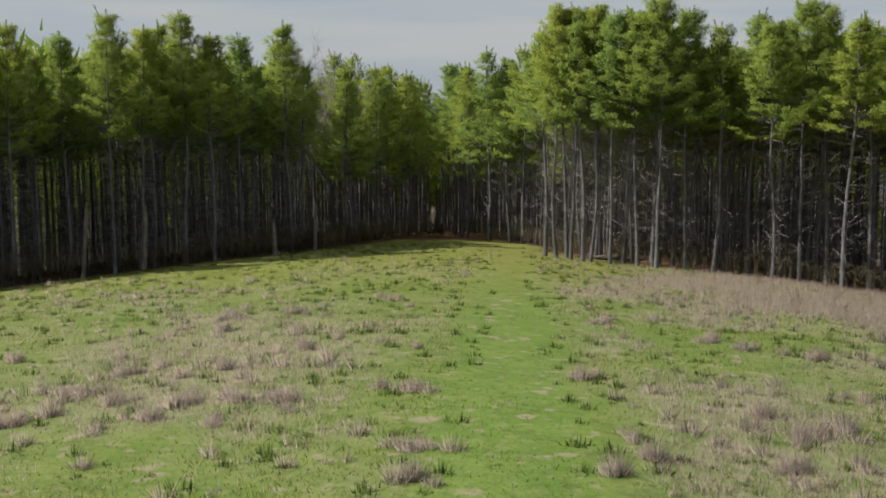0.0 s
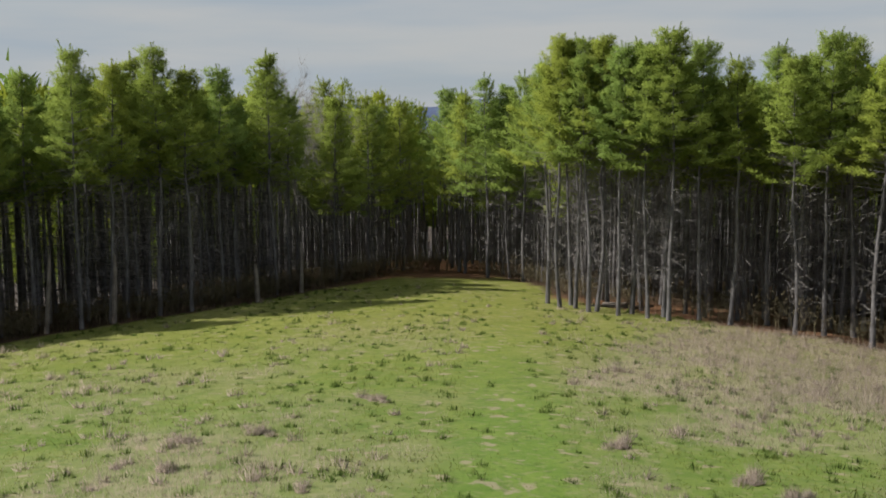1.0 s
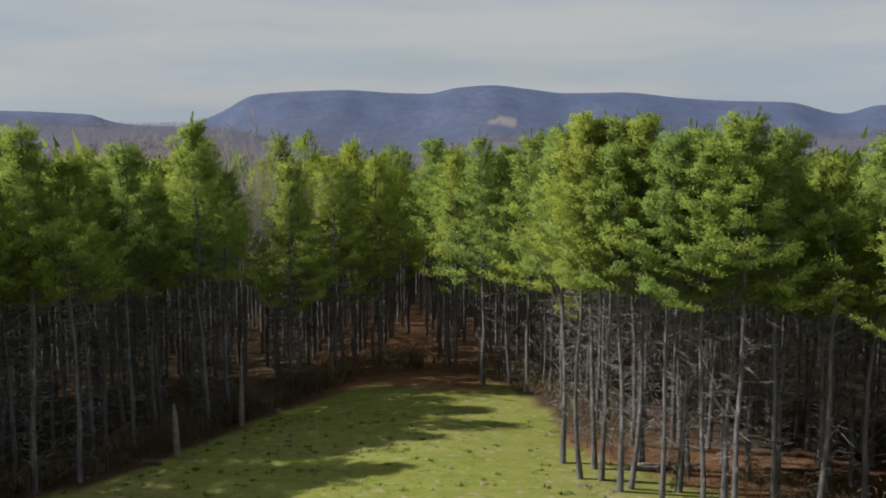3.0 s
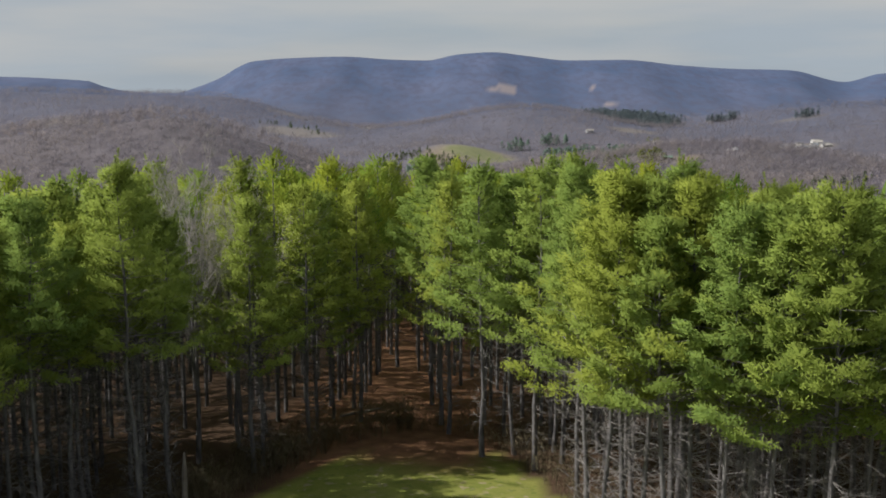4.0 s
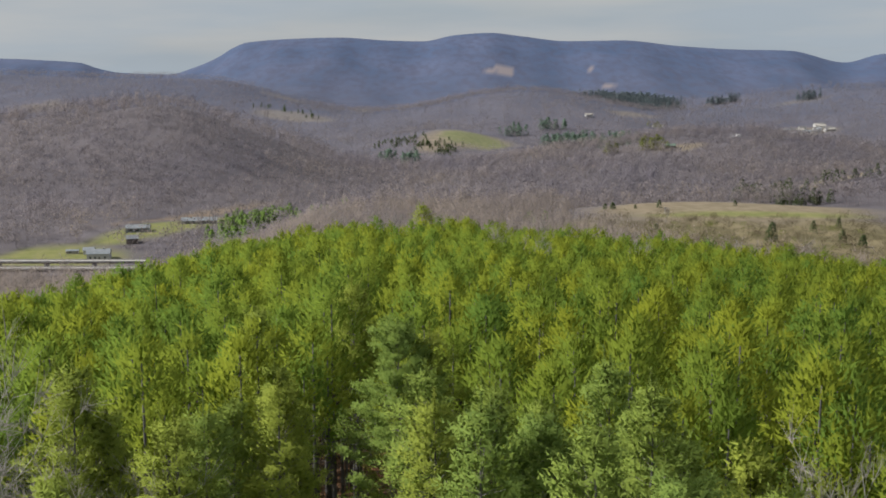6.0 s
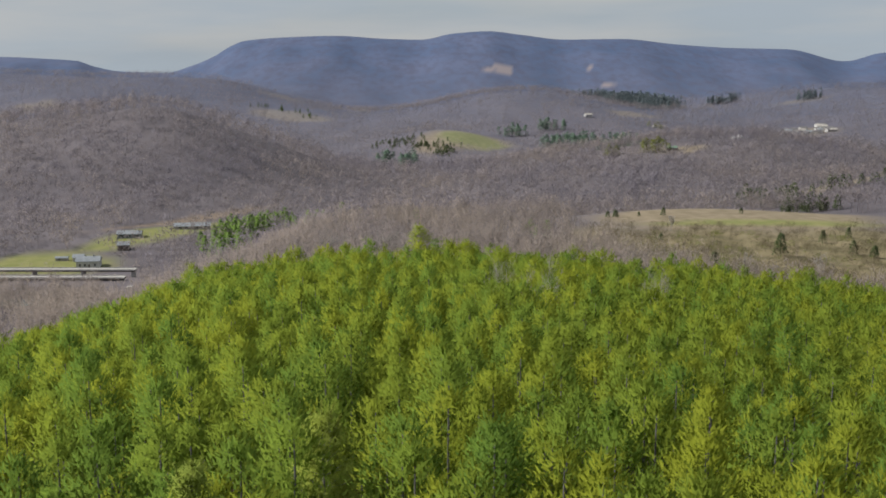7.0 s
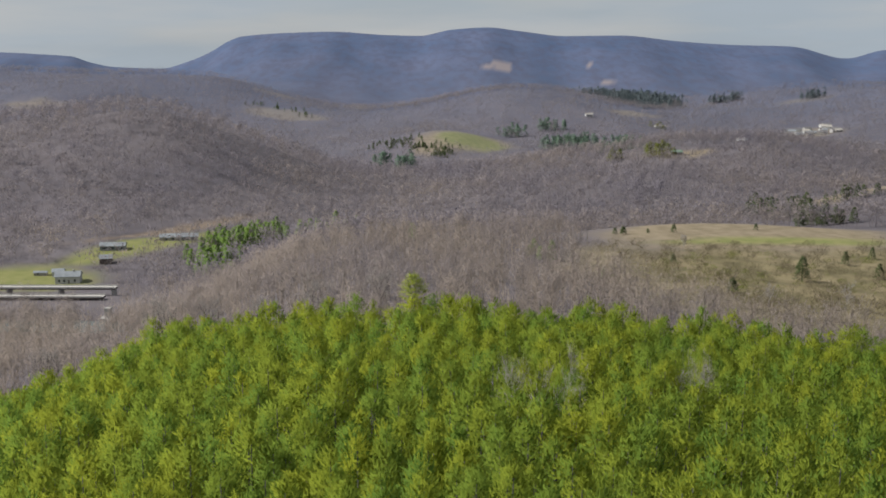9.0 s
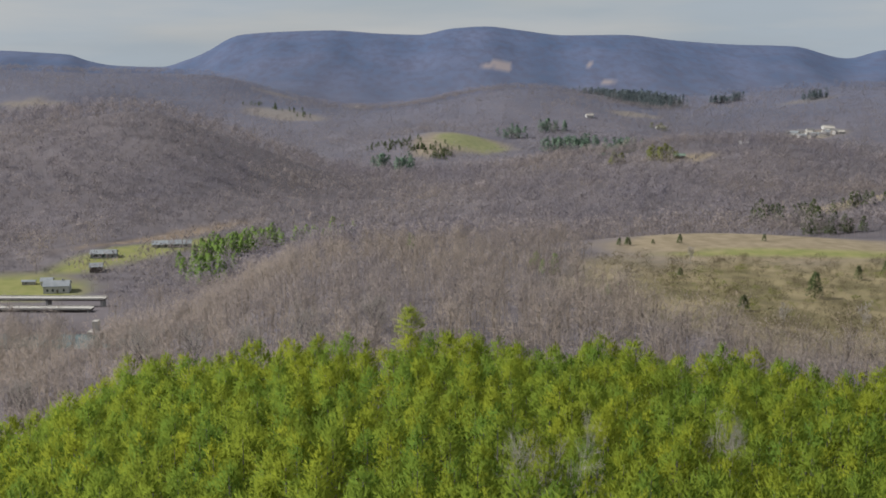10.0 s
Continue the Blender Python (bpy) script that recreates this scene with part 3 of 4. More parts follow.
def canopy_pine(seed, height, spread, count, size, share=0.29):
    """A pine of the closed canopy: rising sprays in loose whorls round a blunt, lobed head."""
    rng = np.random.default_rng(seed)
    deep = height * share
    tufts = max(40, count // 9)
    f = rng.uniform(0, 1, tufts) ** 1.1
    level = np.clip(f + rng.normal(0, 0.03, tufts), 0, 1)
    a = rng.uniform(0, 6.28, tufts)
    lobe = 1 + 0.16 * np.sin(3 * a + seed) + 0.10 * np.sin(5 * a + 9.0 * f) + rng.normal(0, 0.10, tufts)
    r = (spread * np.maximum(1 - level ** 1.5, 0) ** 0.75 * lobe + 0.15) * rng.uniform(0.55, 1.0, tufts) ** 0.5
    out = np.column_stack([np.cos(a), np.sin(a), np.zeros(tufts)])
    c = out * r[:, None] + np.column_stack([np.zeros(tufts), np.zeros(tufts), height - deep + deep * level * 0.96])
    k = count // tufts
    cc = np.repeat(c, k, 0) + rng.normal(0, 1, (tufts * k, 3)) * [0.62 * size, 0.62 * size, 0.75 * size]
    lift = np.repeat(0.55 + 0.6 * level, k)[:, None]
    way = unit(np.repeat(out, k, 0) * 0.55 + rng.normal(0, 0.45, (tufts * k, 3)) + lift * [0, 0, 1.0])
    crown = blades(cc, way, size * rng.uniform(0.7, 1.5, len(cc)), size * 0.34, rng, np.repeat(out, k, 0) * 0.8 + np.array([0, 0, 0.7]))
    tip = blades(np.array([[0, 0, height - 1.0]] * 6), unit(rng.normal(0, 0.25, (6, 3)) + [0, 0, 1.0]), 1.0, 0.16, rng)
    shade = np.concatenate([soft(np.repeat(out * (1.15 - 0.6 * level)[:, None] + [0, 0, 0.95], k, 0), rng, k, 0.09), soft(np.tile([0, 0, 1.0], (6, 1)), rng)])
    return tube([[0, 0, -0.5], [0, 0, height * 0.5], [0, 0, height * 0.95]], [0.2, 0.14, 0.04], 5), (*join([crown, tip]), shade)


mid_models = [canopy_pine(200 + i, 20.4 + 0.6 * (i % 4), 2.45 + 0.3 * (i % 3), 880, 0.46) for i in range(8)]
far_models = [canopy_pine(300 + i, 20.4 + 0.6 * (i % 4), 2.4 + 0.3 * (i % 3), 400, 0.68) for i in range(8)]
# coarse pines added out of view to keep side light from the stand
light_block_models = [canopy_pine(450 + i, 20.6, 3.2, 110, 2.6) for i in range(4)]
deep_models = [canopy_pine(400 + i, 20.6 + 0.5 * (i % 4), 3.1, 330, 1.45) for i in range(8)]
low_models = [canopy_pine(470 + i, 21.0, 3.1, 1300, 0.62, 0.55) for i in range(4)]
crown_bits, trunk_bits, tones, shades = [], [], [], []
for k, i in enumerate(rest):
    x, y = float(px[i]), float(py[i])
    outer = y < 165 and abs(x) > 34 + 0.43 * (y - 20)
    src = light_block_models[k % 4] if outer else (mid_models if 126 < y < 225 else deep_models if y <= 126 else far_models)[k % 8]
    if 188 < y < 250 and abs(x + 2) < 9:
        src = low_models[k % 4]
    a, s = rng.uniform(0, 6.28), rng.uniform(0.85, 1.02)
    if rng.random() < 0.03:
        continue
    rot = np.array([[math.cos(a), math.sin(a), 0], [-math.sin(a), math.cos(a), 0], [0, 0, 1]]) * s
    at = np.array([x, y, float(land(x, y))])
    crown_bits.append((src[1][0] @ rot + at, src[1][1]))
    shades.append(src[1][2] @ (rot / s))
    tones.append(np.full(len(src[1][0]), rng.uniform(0, 1), np.float32))
    trunk_bits.append((src[0][0] @ rot + at, src[0][1]))
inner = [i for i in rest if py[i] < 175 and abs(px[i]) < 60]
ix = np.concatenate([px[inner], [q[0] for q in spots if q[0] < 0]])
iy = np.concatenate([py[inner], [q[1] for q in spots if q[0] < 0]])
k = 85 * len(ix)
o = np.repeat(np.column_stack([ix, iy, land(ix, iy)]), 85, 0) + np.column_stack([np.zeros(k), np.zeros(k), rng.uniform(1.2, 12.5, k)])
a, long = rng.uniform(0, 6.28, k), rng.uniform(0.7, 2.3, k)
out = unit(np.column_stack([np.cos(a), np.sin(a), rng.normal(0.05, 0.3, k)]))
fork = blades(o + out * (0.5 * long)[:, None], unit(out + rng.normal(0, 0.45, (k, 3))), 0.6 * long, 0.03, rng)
tagged(link("dead_branches", np_mesh("dead_branches", *join([blades(o, out, long, 0.05, rng), fork])), M_SHADED_WOOD), "bare dead lower branches inside the pine stand, darkened to imitate shade", "dead branches", kind="stuff")
canopy = np_mesh("pine_canopy", *join(crown_bits), np.concatenate(shades))
canopy.attributes.new("tone", "FLOAT", "POINT").data.foreach_set("value", np.concatenate(tones))
tagged(link("pine_canopy", canopy, M_NEEDLE_FAR), "dense yellow-green canopy of the pine plantation", "pine canopy", kind="stuff")
tagged(link("pine_trunks", np_mesh("pine_trunks", *join(trunk_bits)), M_BARK), "grey trunks deep in the pine plantation", "pine trunks", kind="stuff")


def bare_tree(rng, height, limbs, twigs, w=1.0, split=0.3, round_crown=0.24, tl=1.0):
    """Leafless broadleaf tree: tapering stem and limbs under a rounded head of fine twigs."""
    top = 0.75 if limbs > 8 else 0.5
    if limbs > 8:
        p = [tube([[0, 0, -0.5], [rng.normal(0, .15), rng.normal(0, .15), height * 0.5 * top], [rng.normal(0, .4), rng.normal(0, .4), height * top]],
                  np.array([0.008, 0.006, 0.003]) * height, 4)]
    else:
        p = [blades(np.array([[0, 0, -0.5]] * 2), np.array([[0, 0, 1.0]] * 2), height * top, 0.010 * height * (0.8 + 0.1 * w), rng)]
    z = rng.uniform(split, 0.66, limbs) * height
    a = rng.uniform(0, 6.28, limbs)
    out = unit(np.column_stack([np.cos(a), np.sin(a), rng.uniform(0.7, 1.7, limbs)]))
    ln = rng.uniform(0.22, 0.38, limbs) * height * (1.25 - z / height * 0.7)
    o = np.column_stack([np.zeros(limbs), np.zeros(limbs), z])
    p.append(blades(o, out, ln, 0.009 * height * (0.7 + 0.3 * w), rng))
    d = unit(rng.normal(size=(twigs, 3)))
    r = rng.uniform(0.25, 1.0, twigs) ** 0.5
    c = d * r[:, None] * [round_crown * height, round_crown * height, 0.30 * height] + [0, 0, 0.66 * height]
    way = unit(d * 0.7 + rng.normal(0, 0.7, (twigs, 3)) + [0, 0, 0.25])
    p.append(blades(c, way, tl * rng.uniform(0.07, 0.16, twigs) * height, 0.0055 * height * w, rng, d + np.array([0, 0, 0.4])))
    stem = sum(len(q[0]) for q in p[:-1])
    side = np.concatenate([q[0] for q in p[:-1]]) * [1, 1, 0] + [0.01, -0.05, 0.02]
    return (*join(p), np.concatenate([unit(side), soft(d + [0, 0, 0.35], rng, 1, 0.13)]))


def scatter(models, xs, ys, rng, lo, hi, sink=0.0, slope=0.5):
    bits, normals = [], []
    zs = land(xs, ys) - sink
    fall = np.column_stack([land(xs - 9, ys) - land(xs + 9, ys), land(xs, ys - 9) - land(xs, ys + 9), np.full(len(xs), 0.0)]) / 18
    for k in range(len(xs)):
        v, f, *nn = models[k % len(models)]
        a, s = rng.uniform(0, 6.28), rng.uniform(lo, hi)
        rot = np.array([[math.cos(a), math.sin(a), 0], [-math.sin(a), math.cos(a), 0], [0, 0, 1]]) * s
        bits.append((v @ rot + [xs[k], ys[k], zs[k]], f))
        if nn:
            normals.append(unit(nn[0] @ (rot / s) + slope * fall[k]))
    return (*join(bits), np.concatenate(normals) if normals else None)


def woods(name, models, xs, ys, rng, lo, hi, mat, label, warm=0.25):
    """Many bare trees in one mesh; each has a tone of its own, and the tone drifts over the land."""
    me = np_mesh(name, *scatter(models, xs, ys, rng, lo, hi))
    t = np.clip(0.5 * rng.uniform(-0.1, 1.1, len(xs)) + warm + 0.35 * wave(xs, ys, 0.04 * np.mean(ys) + 20, 4), 0, 1)
    t = np.repeat(t, [len(models[k % len(models)][0]) for k in range(len(xs))])
    me.attributes.new("tone", "FLOAT", "POINT").data.foreach_set("value", t.astype(np.float32))
    return tagged(link(name, me, mat), label, "woods", kind="stuff")


def wooded(x, y):
    open_land = np.maximum(np.maximum(pasture_mask(x, y), lawn_mask(x, y)), dirt_mask(x, y))
    open_land = np.maximum(open_land, ((np.abs(x - 428) < 17) & (y > 1530) & (y < 1606)) | ((np.abs(x - 270) < 15) & (y > 1250) & (y < 1305)))
    return (open_land < 0.35) & ~((x > np.interp(y, [425, 475, 560, 620, 700, 770], [170, 142, 118, 102, 84, 80])) & (y > 425) & (y < 790) & (x < 330))


def wedge(rng, y0, y1, density):
    """Random places in the part of the land that the view takes in."""
    w = 0.43 * (y1 - 40) + 12
    k = int((y1 - y0) * 2 * w / density)
    x, y = rng.uniform(-w, w, k), rng.uniform(y0, y1, k)
    keep = np.abs(x) < 0.43 * (y - 40) + 12
    return x[keep], y[keep]


rng = np.random.default_rng(5)
bx, by = wedge(rng, 300, 720, 31)
keep = (by > forest_end(bx) + 2) & wooded(bx, by) & ~((by < 330) & (np.abs(bx) < 40)) & ~((np.abs(bx + 0.27 * (by - 155) + 26) < 11) & (by > 590) & (by < 700)) & ~((bx < -168) & (by > 700))
bx, by = bx[keep], by[keep]
models_a = [bare_tree(rng, 13 + 2 * (i % 3), 9, 76, 1.6, 0.3, 0.26, 0.8) for i in range(7)]
woods("bare_woods_near", models_a, bx, by, rng, 0.75, 1.22, M_BARE, "leafless grey-brown broadleaf woods on the valley slope", 0.62)
bx, by = wedge(rng, 720, 1450, 52)
keep = wooded(bx, by) & ~((bx < -165) & (by < 800))
bx, by = bx[keep], by[keep]
models_b = [bare_tree(rng, 12.5 + 2 * (i % 3), 3, 32, 6.5, 0.3, 0.31, 0.78) for i in range(7)]
# low warm leaves these trees near the painted haze tones
woods("bare_woods_hills", models_b, bx, by, rng, 0.55, 1.4, M_BARE, "leafless grey-brown broadleaf woods on rounded hills", 0.12)
bx, by = wedge(rng, 1450, 2900, 190)
keep = wooded(bx, by)
bx, by = bx[keep], by[keep]
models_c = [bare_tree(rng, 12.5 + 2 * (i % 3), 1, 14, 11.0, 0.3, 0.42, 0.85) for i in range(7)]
woods("bare_woods_far", models_c, bx, by, rng, 0.8, 1.35, M_BARE_HAZED, "hazy leafless woods on far hills")

# meadow grass
rng = np.random.default_rng(11)


def tuft_cloud(xs, ys, count, length, width, lean, rng, spread=0.2):
    zs = land(xs, ys) - 0.02
    k = len(xs)
    base = np.repeat(np.column_stack([xs, ys, zs]), count, 0)
    base[:, :2] += rng.normal(0, spread, (k * count, 2))
    way = unit(rng.normal(0, lean, (k * count, 3)) * [1, 1, 0.2] + [0, 0, 1])
    ln = np.repeat(np.broadcast_to(length, (k,)), count) * rng.uniform(0.5, 1.15, k * count)
    return (*blades(base, way, ln, width, rng), soft(way * 0.5 + [0, 0, 1.0], rng, 1, 0.42))


def tussock(rng, radius, tall, stems, green, w=0.016, w_green=0.022):
    """A bunch of dry stems that fans out from a tight foot, with fresh blades at its base."""
    def bunch(k, r, h, w, lean, rough):
        a, q = rng.uniform(0, 6.28, k), rng.uniform(0, 1, k) ** 0.6
        out = np.column_stack([np.cos(a), np.sin(a), np.zeros(k)])
        base = out * (q * r)[:, None] + [0, 0, -0.03]
        way = unit(out * (lean * q)[:, None] + rng.normal(0, 0.22, (k, 3)) + [0, 0, 1.0])
        ln = h * (1.05 - 0.45 * q) * rng.uniform(0.4, 1.2, k)
        return (*blades(base, way, ln, w, rng), soft(out * q[:, None] * 0.8 + [0, 0, 0.9], rng, 1, rough))
    return bunch(stems, radius, tall, w, 0.75, 0.3), bunch(green, radius * 0.9, tall * 0.5, w_green, 0.9, 0.4)


def patch(rng, count, spread, stems, green, w=0.018):
    """Several bunches of different size grown into one ragged clump."""
    turf = [tussock(rng, rng.uniform(0.14, 0.30), rng.uniform(0.28, 0.70), stems, green, w) for q in range(count)]
    shift = [np.array([rng.normal(0, spread), rng.normal(0, spread * 0.7), 0]) for q in range(count)]
    return [(*join([(t[i][0] + d, t[i][1]) for t, d in zip(turf, shift)]), np.concatenate([t[i][2] for t in turf])) for i in (0, 1)]


def field_points(k, y0, y1, crowd=1.25):
    y = y0 + (y1 - y0) * rng.uniform(0, 1, k) ** crowd
    x = rng.uniform(-1, 1, k) * (0.46 * y + 18)
    keep = in_field(x, y, -0.5)
    return x[keep], y[keep]


gx, gy2 = field_points(54000, 12, 118)
off = np.abs(gx - strip_x(gy2)) / 2.0
long = np.where(off < 1, 0.10, 0.19) * (0.75 + 0.5 * np.clip(wave(gx, gy2, 2.2, 9), -1, 1))
tagged(link("meadow_grass", np_mesh("meadow_grass", *tuft_cloud(gx, gy2, 5, np.maximum(long, 0.06), 0.022, 0.55, rng)), M_GRASS), "short fresh green spring grass on the meadow", "grass", kind="stuff")
# thin dry stems among the green, thick on the far right
cx, cy = field_points(90000, 12, 112)
keep = rng.uniform(0, 1, len(cx)) < tan_mask(cx, cy) ** 1.5 * 0.8
cx, cy = cx[keep], cy[keep]
tall = 0.32 + 0.30 * blob(cx, cy, 29, 66, 16, 26, 0, 0.2)
tagged(link("dry_stems", np_mesh("dry_stems", *tuft_cloud(cx, cy, 9, tall * rng.uniform(0.6, 1.3, len(cx)), 0.013, 0.36, rng, 0.26)), M_STRAW), "thin dry tan grass stems over the meadow", "dry grass", kind="stuff")
small = [patch(rng, 1 + i % 3, 0.24, (36, 22, 16)[i % 3], 12, 0.034) for i in range(12)]
cx, cy = field_points(8500, 14, 112, 0.95)
keep = rng.uniform(0, 1, len(cx)) < (0.04 + 0.46 * tan_mask(cx, cy)) * step(np.abs(cx - strip_x(cy)), 1.7, 2.6)
cx, cy = cx[keep], cy[keep]
dry = scatter([q[0] for q in small], cx, cy, np.random.default_rng(3), 0.4, 1.25)
tagged(link("small_tussocks", np_mesh("small_tussocks", *dry), M_STRAW), "small dry pinkish-tan grass tufts in the meadow", "dry grass", kind="stuff")
fresh = scatter([q[1] for q in small], cx, cy, np.random.default_rng(3), 0.4, 1.25)
tagged(link("tuft_bases", np_mesh("tuft_bases", *fresh), M_CLUMP), "green blades at the feet of dry tufts", "grass", kind="stuff")
# low darker green clumps
low = [tussock(rng, 0.17 + 0.05 * (i % 3), 0.24, 0, 50, 0.02, 0.036)[1] for i in range(6)]
low = [(v * [1, 1, 1.9], f, nn) for v, f, nn in low]
cx, cy = field_points(6600, 14, 112, 0.85)
keep = (rng.uniform(0, 1, len(cx)) < 0.50) & (np.abs(cx - strip_x(cy)) > 0.9)
tagged(link("grass_clumps", np_mesh("grass_clumps", *scatter(low, cx[keep], cy[keep], rng, 0.6, 1.9)), M_CLUMP), "darker green grass clumps in the meadow", "grass", kind="stuff")
# the large tussocks that stand out one by one
TUSSOCKS = (
    (-8.6, 40.5), (-10.0, 41.0), (-8.6, 44.0), (-6.2, 45.0), (-2.3, 51.5), (-1.5, 49.0), (-3.7, 38.0), (-4.4, 35.5), (-0.9, 35.5), (-0.7, 28.5), (-4.2, 27.5), (-5.3, 27.5),
    (-6.6, 27.5), (-5.6, 25.5), (-7.4, 26.0), (-1.9, 24.0), (-0.8, 22.5), (-0.6, 20.0), (-8.6, 28.0), (-9.7, 32.0), (-8.7, 33.0), (-6.4, 32.0), (-7.7, 31.0), (-10.3, 29.5),
    (-9.8, 29.5), (-10.2, 27.0), (-10.6, 26.0), (-8.3, 25.0), (-14.1, 34.5), (-7.5, 22.0), (-9.6, 24.0), (9.9, 40.0), (4.1, 30.5), (13.1, 37.5), (4.3, 23.5), (4.6, 22.0),
    (3.5, 21.0), (6.2, 23.5), (8.6, 25.0), (9.7, 26.0), (7.4, 22.0), (8.9, 22.5), (11.6, 30.0), (7.9, 26.5), (12.1, 38.0), (6.4, 44.0), (11.0, 38.5))
big = []
for i in range(6):
    dry, fresh = patch(rng, (3, 2, 5, 4, 6, 1)[i], (0.22, 0.15, 0.34, 0.26, 0.42, 0.05)[i], 130, (60, 30, 40, 110, 36, 90)[i])
    root = new("grass_tussock")
    tagged(link("dry_sheaf", np_mesh("dry_sheaf", *dry), M_STRAW, root), kind="stuff")
    tagged(link("green_foot", np_mesh("green_foot", *fresh), M_CLUMP, root, "fresh green blades at its foot"), kind="stuff")
    big.append(tagged(root, "clump of dry pinkish-tan broomsedge standing in green meadow grass", "grass tussock", "meadow tussocks"))
for k, (x, y) in enumerate(TUSSOCKS):
    m = pose(x, y, float(land(x, y)), 0, 0, k * 77 % 360)
    if k < 6:
        big[k].matrix_basis = m
    else:
        copy_thing(big[(k * 5 + k // 6) % 6], m)


# ---- single bare trees, snags, logs ----
def grow(rng, o, way, ln, r, depth, wood, fine):
    """A limb that bends and forks; thin ends become twigs."""
    tt = np.linspace(0, 1, 5)
    bendy = unit(np.cross(way[None], rng.normal(size=(1, 3))))[0]
    line = o + way * (ln * tt)[:, None] + bendy * (ln * 0.10 * np.sin(np.pi * tt))[:, None] + np.array([0, 0, 1]) * (0.08 * ln * tt ** 2)[:, None]
    wood.append(tube(line, r * (1 - 0.65 * tt), 5 if depth > 1 else 3))
    kids = rng.integers(3, 6)
    for q in range(kids):
        f = rng.uniform(0.35, 1.0)
        c = np.array([np.interp(f, tt, line[:, i]) for i in range(3)])
        w2 = unit((way + rng.normal(0, 0.55, 3) + [0, 0, 0.22])[None])[0]
        if depth > 0:
            grow(rng, c, w2, ln * rng.uniform(0.45, 0.7), r * 0.45, depth - 1, wood, fine)
        else:
            k = 5
            fine.append(blades(np.repeat(c[None], k, 0), unit(w2 + rng.normal(0, 0.45, (k, 3))), ln * rng.uniform(0.4, 1.0, k), 0.028, rng))


def bare_thing(seed, height, x, y, label, m_limb=None):
    rng = np.random.default_rng(seed)
    root = new("bare_tree")
    wood, fine = [], []
    zs = np.linspace(-0.5, height * 0.62, 6)
    axis = np.column_stack([np.cumsum(rng.normal(0, 0.12, 6)), np.cumsum(rng.normal(0, 0.12, 6)), zs])
    for q in range(11):
        f = rng.uniform(0.45, 1.0)
        c = np.array([np.interp(f, np.linspace(0, 1, 6), axis[:, i]) for i in range(3)])
        a = rng.uniform(0, 6.28)
        grow(rng, c, unit(np.array([[math.cos(a), math.sin(a), rng.uniform(0.9, 2.0)]]))[0], height * rng.uniform(0.20, 0.32), 0.07, 2, wood, fine)
    link("trunk", np_mesh("trunk", *tube(axis, 0.011 * height * np.linspace(1, 0.35, 6), 8)), M_BARK, root)
    link("limbwork", np_mesh("limbwork", *join(wood)), m_limb or M_GREYWOOD, root)
    tagged(link("twigwork", np_mesh("twigwork", *join(fine)), M_GREYTWIG, root, "fine bare twigs"), kind="stuff")
    slim = 0.55 if y > 200 and y < 330 else 0.9
    root.matrix_basis = pose(x, y, float(land(x, y)), 0, 0, seed * 37 % 360) @ Matrix.Diagonal((slim, slim, 1, 1))
    return tagged(root, label, "bare tree", "bare trees among the pines")


M_GREYWOOD = two_tone("grey_limbs", (0.31, 0.29, 0.275), (0.44, 0.415, 0.39), 2.0)
M_GREYTWIG = leafy("grey_twigs", (0.27, 0.25, 0.24), (0.38, 0.355, 0.335), (0.34, 0.315, 0.295), 0.3)
for k, (x, y, top) in enumerate(((-15.4, 122.9, 16.0), (20.1, 124.5, 13.6), (-13.0, 126.5, 14.0), (15.7, 273.6, 0.8), (20.5, 276.0, -0.3), (44.0, 296.0, -4.0))):
    bare_thing(61 + k, top - float(land(x, y)), x, y, "leafless grey broadleaf tree standing among green pines")
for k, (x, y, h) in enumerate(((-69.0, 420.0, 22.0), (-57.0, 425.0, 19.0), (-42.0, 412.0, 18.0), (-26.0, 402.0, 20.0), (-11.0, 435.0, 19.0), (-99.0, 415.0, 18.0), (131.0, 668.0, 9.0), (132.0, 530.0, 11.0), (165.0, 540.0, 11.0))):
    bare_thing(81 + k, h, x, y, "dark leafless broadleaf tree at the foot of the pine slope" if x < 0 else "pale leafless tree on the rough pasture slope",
               M_SHADED_WOOD if x < 0 else None)


def snag(x, y, h, r, lean):
    bm = bmesh.new()
    rings = []
    rng = random.Random(int(x * 10))
    for i in range(7):
        f = i / 6
        ring = []
        for q in range(8):
            a = q * math.pi / 4
            jag = rng.uniform(-0.5, 0.35) if i == 6 else 0
            rr = r * (1.15 - 0.4 * f) * (0.5 if i == 6 else 1)
            ring.append(bm.verts.new((math.cos(a) * rr + lean * f, math.sin(a) * rr, -0.4 + (h + 0.4) * f + jag)))
        rings.append(ring)
    for i in range(6):
        for q in range(8):
            bm.faces.new((rings[i][q], rings[i][(q + 1) % 8], rings[i + 1][(q + 1) % 8], rings[i + 1][q]))
    bm.faces.new(rings[6])
    ob = part("broken_snag", bm, M_WOOD, None)
    ob.matrix_basis = pose(x, y, float(land(x, y)))
    return tagged(ob, "pale broken dead tree trunk standing at the forest edge", "dead trunk", "snags")


for q in ((-25.5, 90.5, 5.2, 0.20, 0.3), (-16.0, 101.0, 3.4, 0.22, -0.1), (-29.6, 87.2, 5.8, 0.18, 0.5), (-13.2, 109.0, 4.6, 0.19, 0.1)):
    snag(*q)


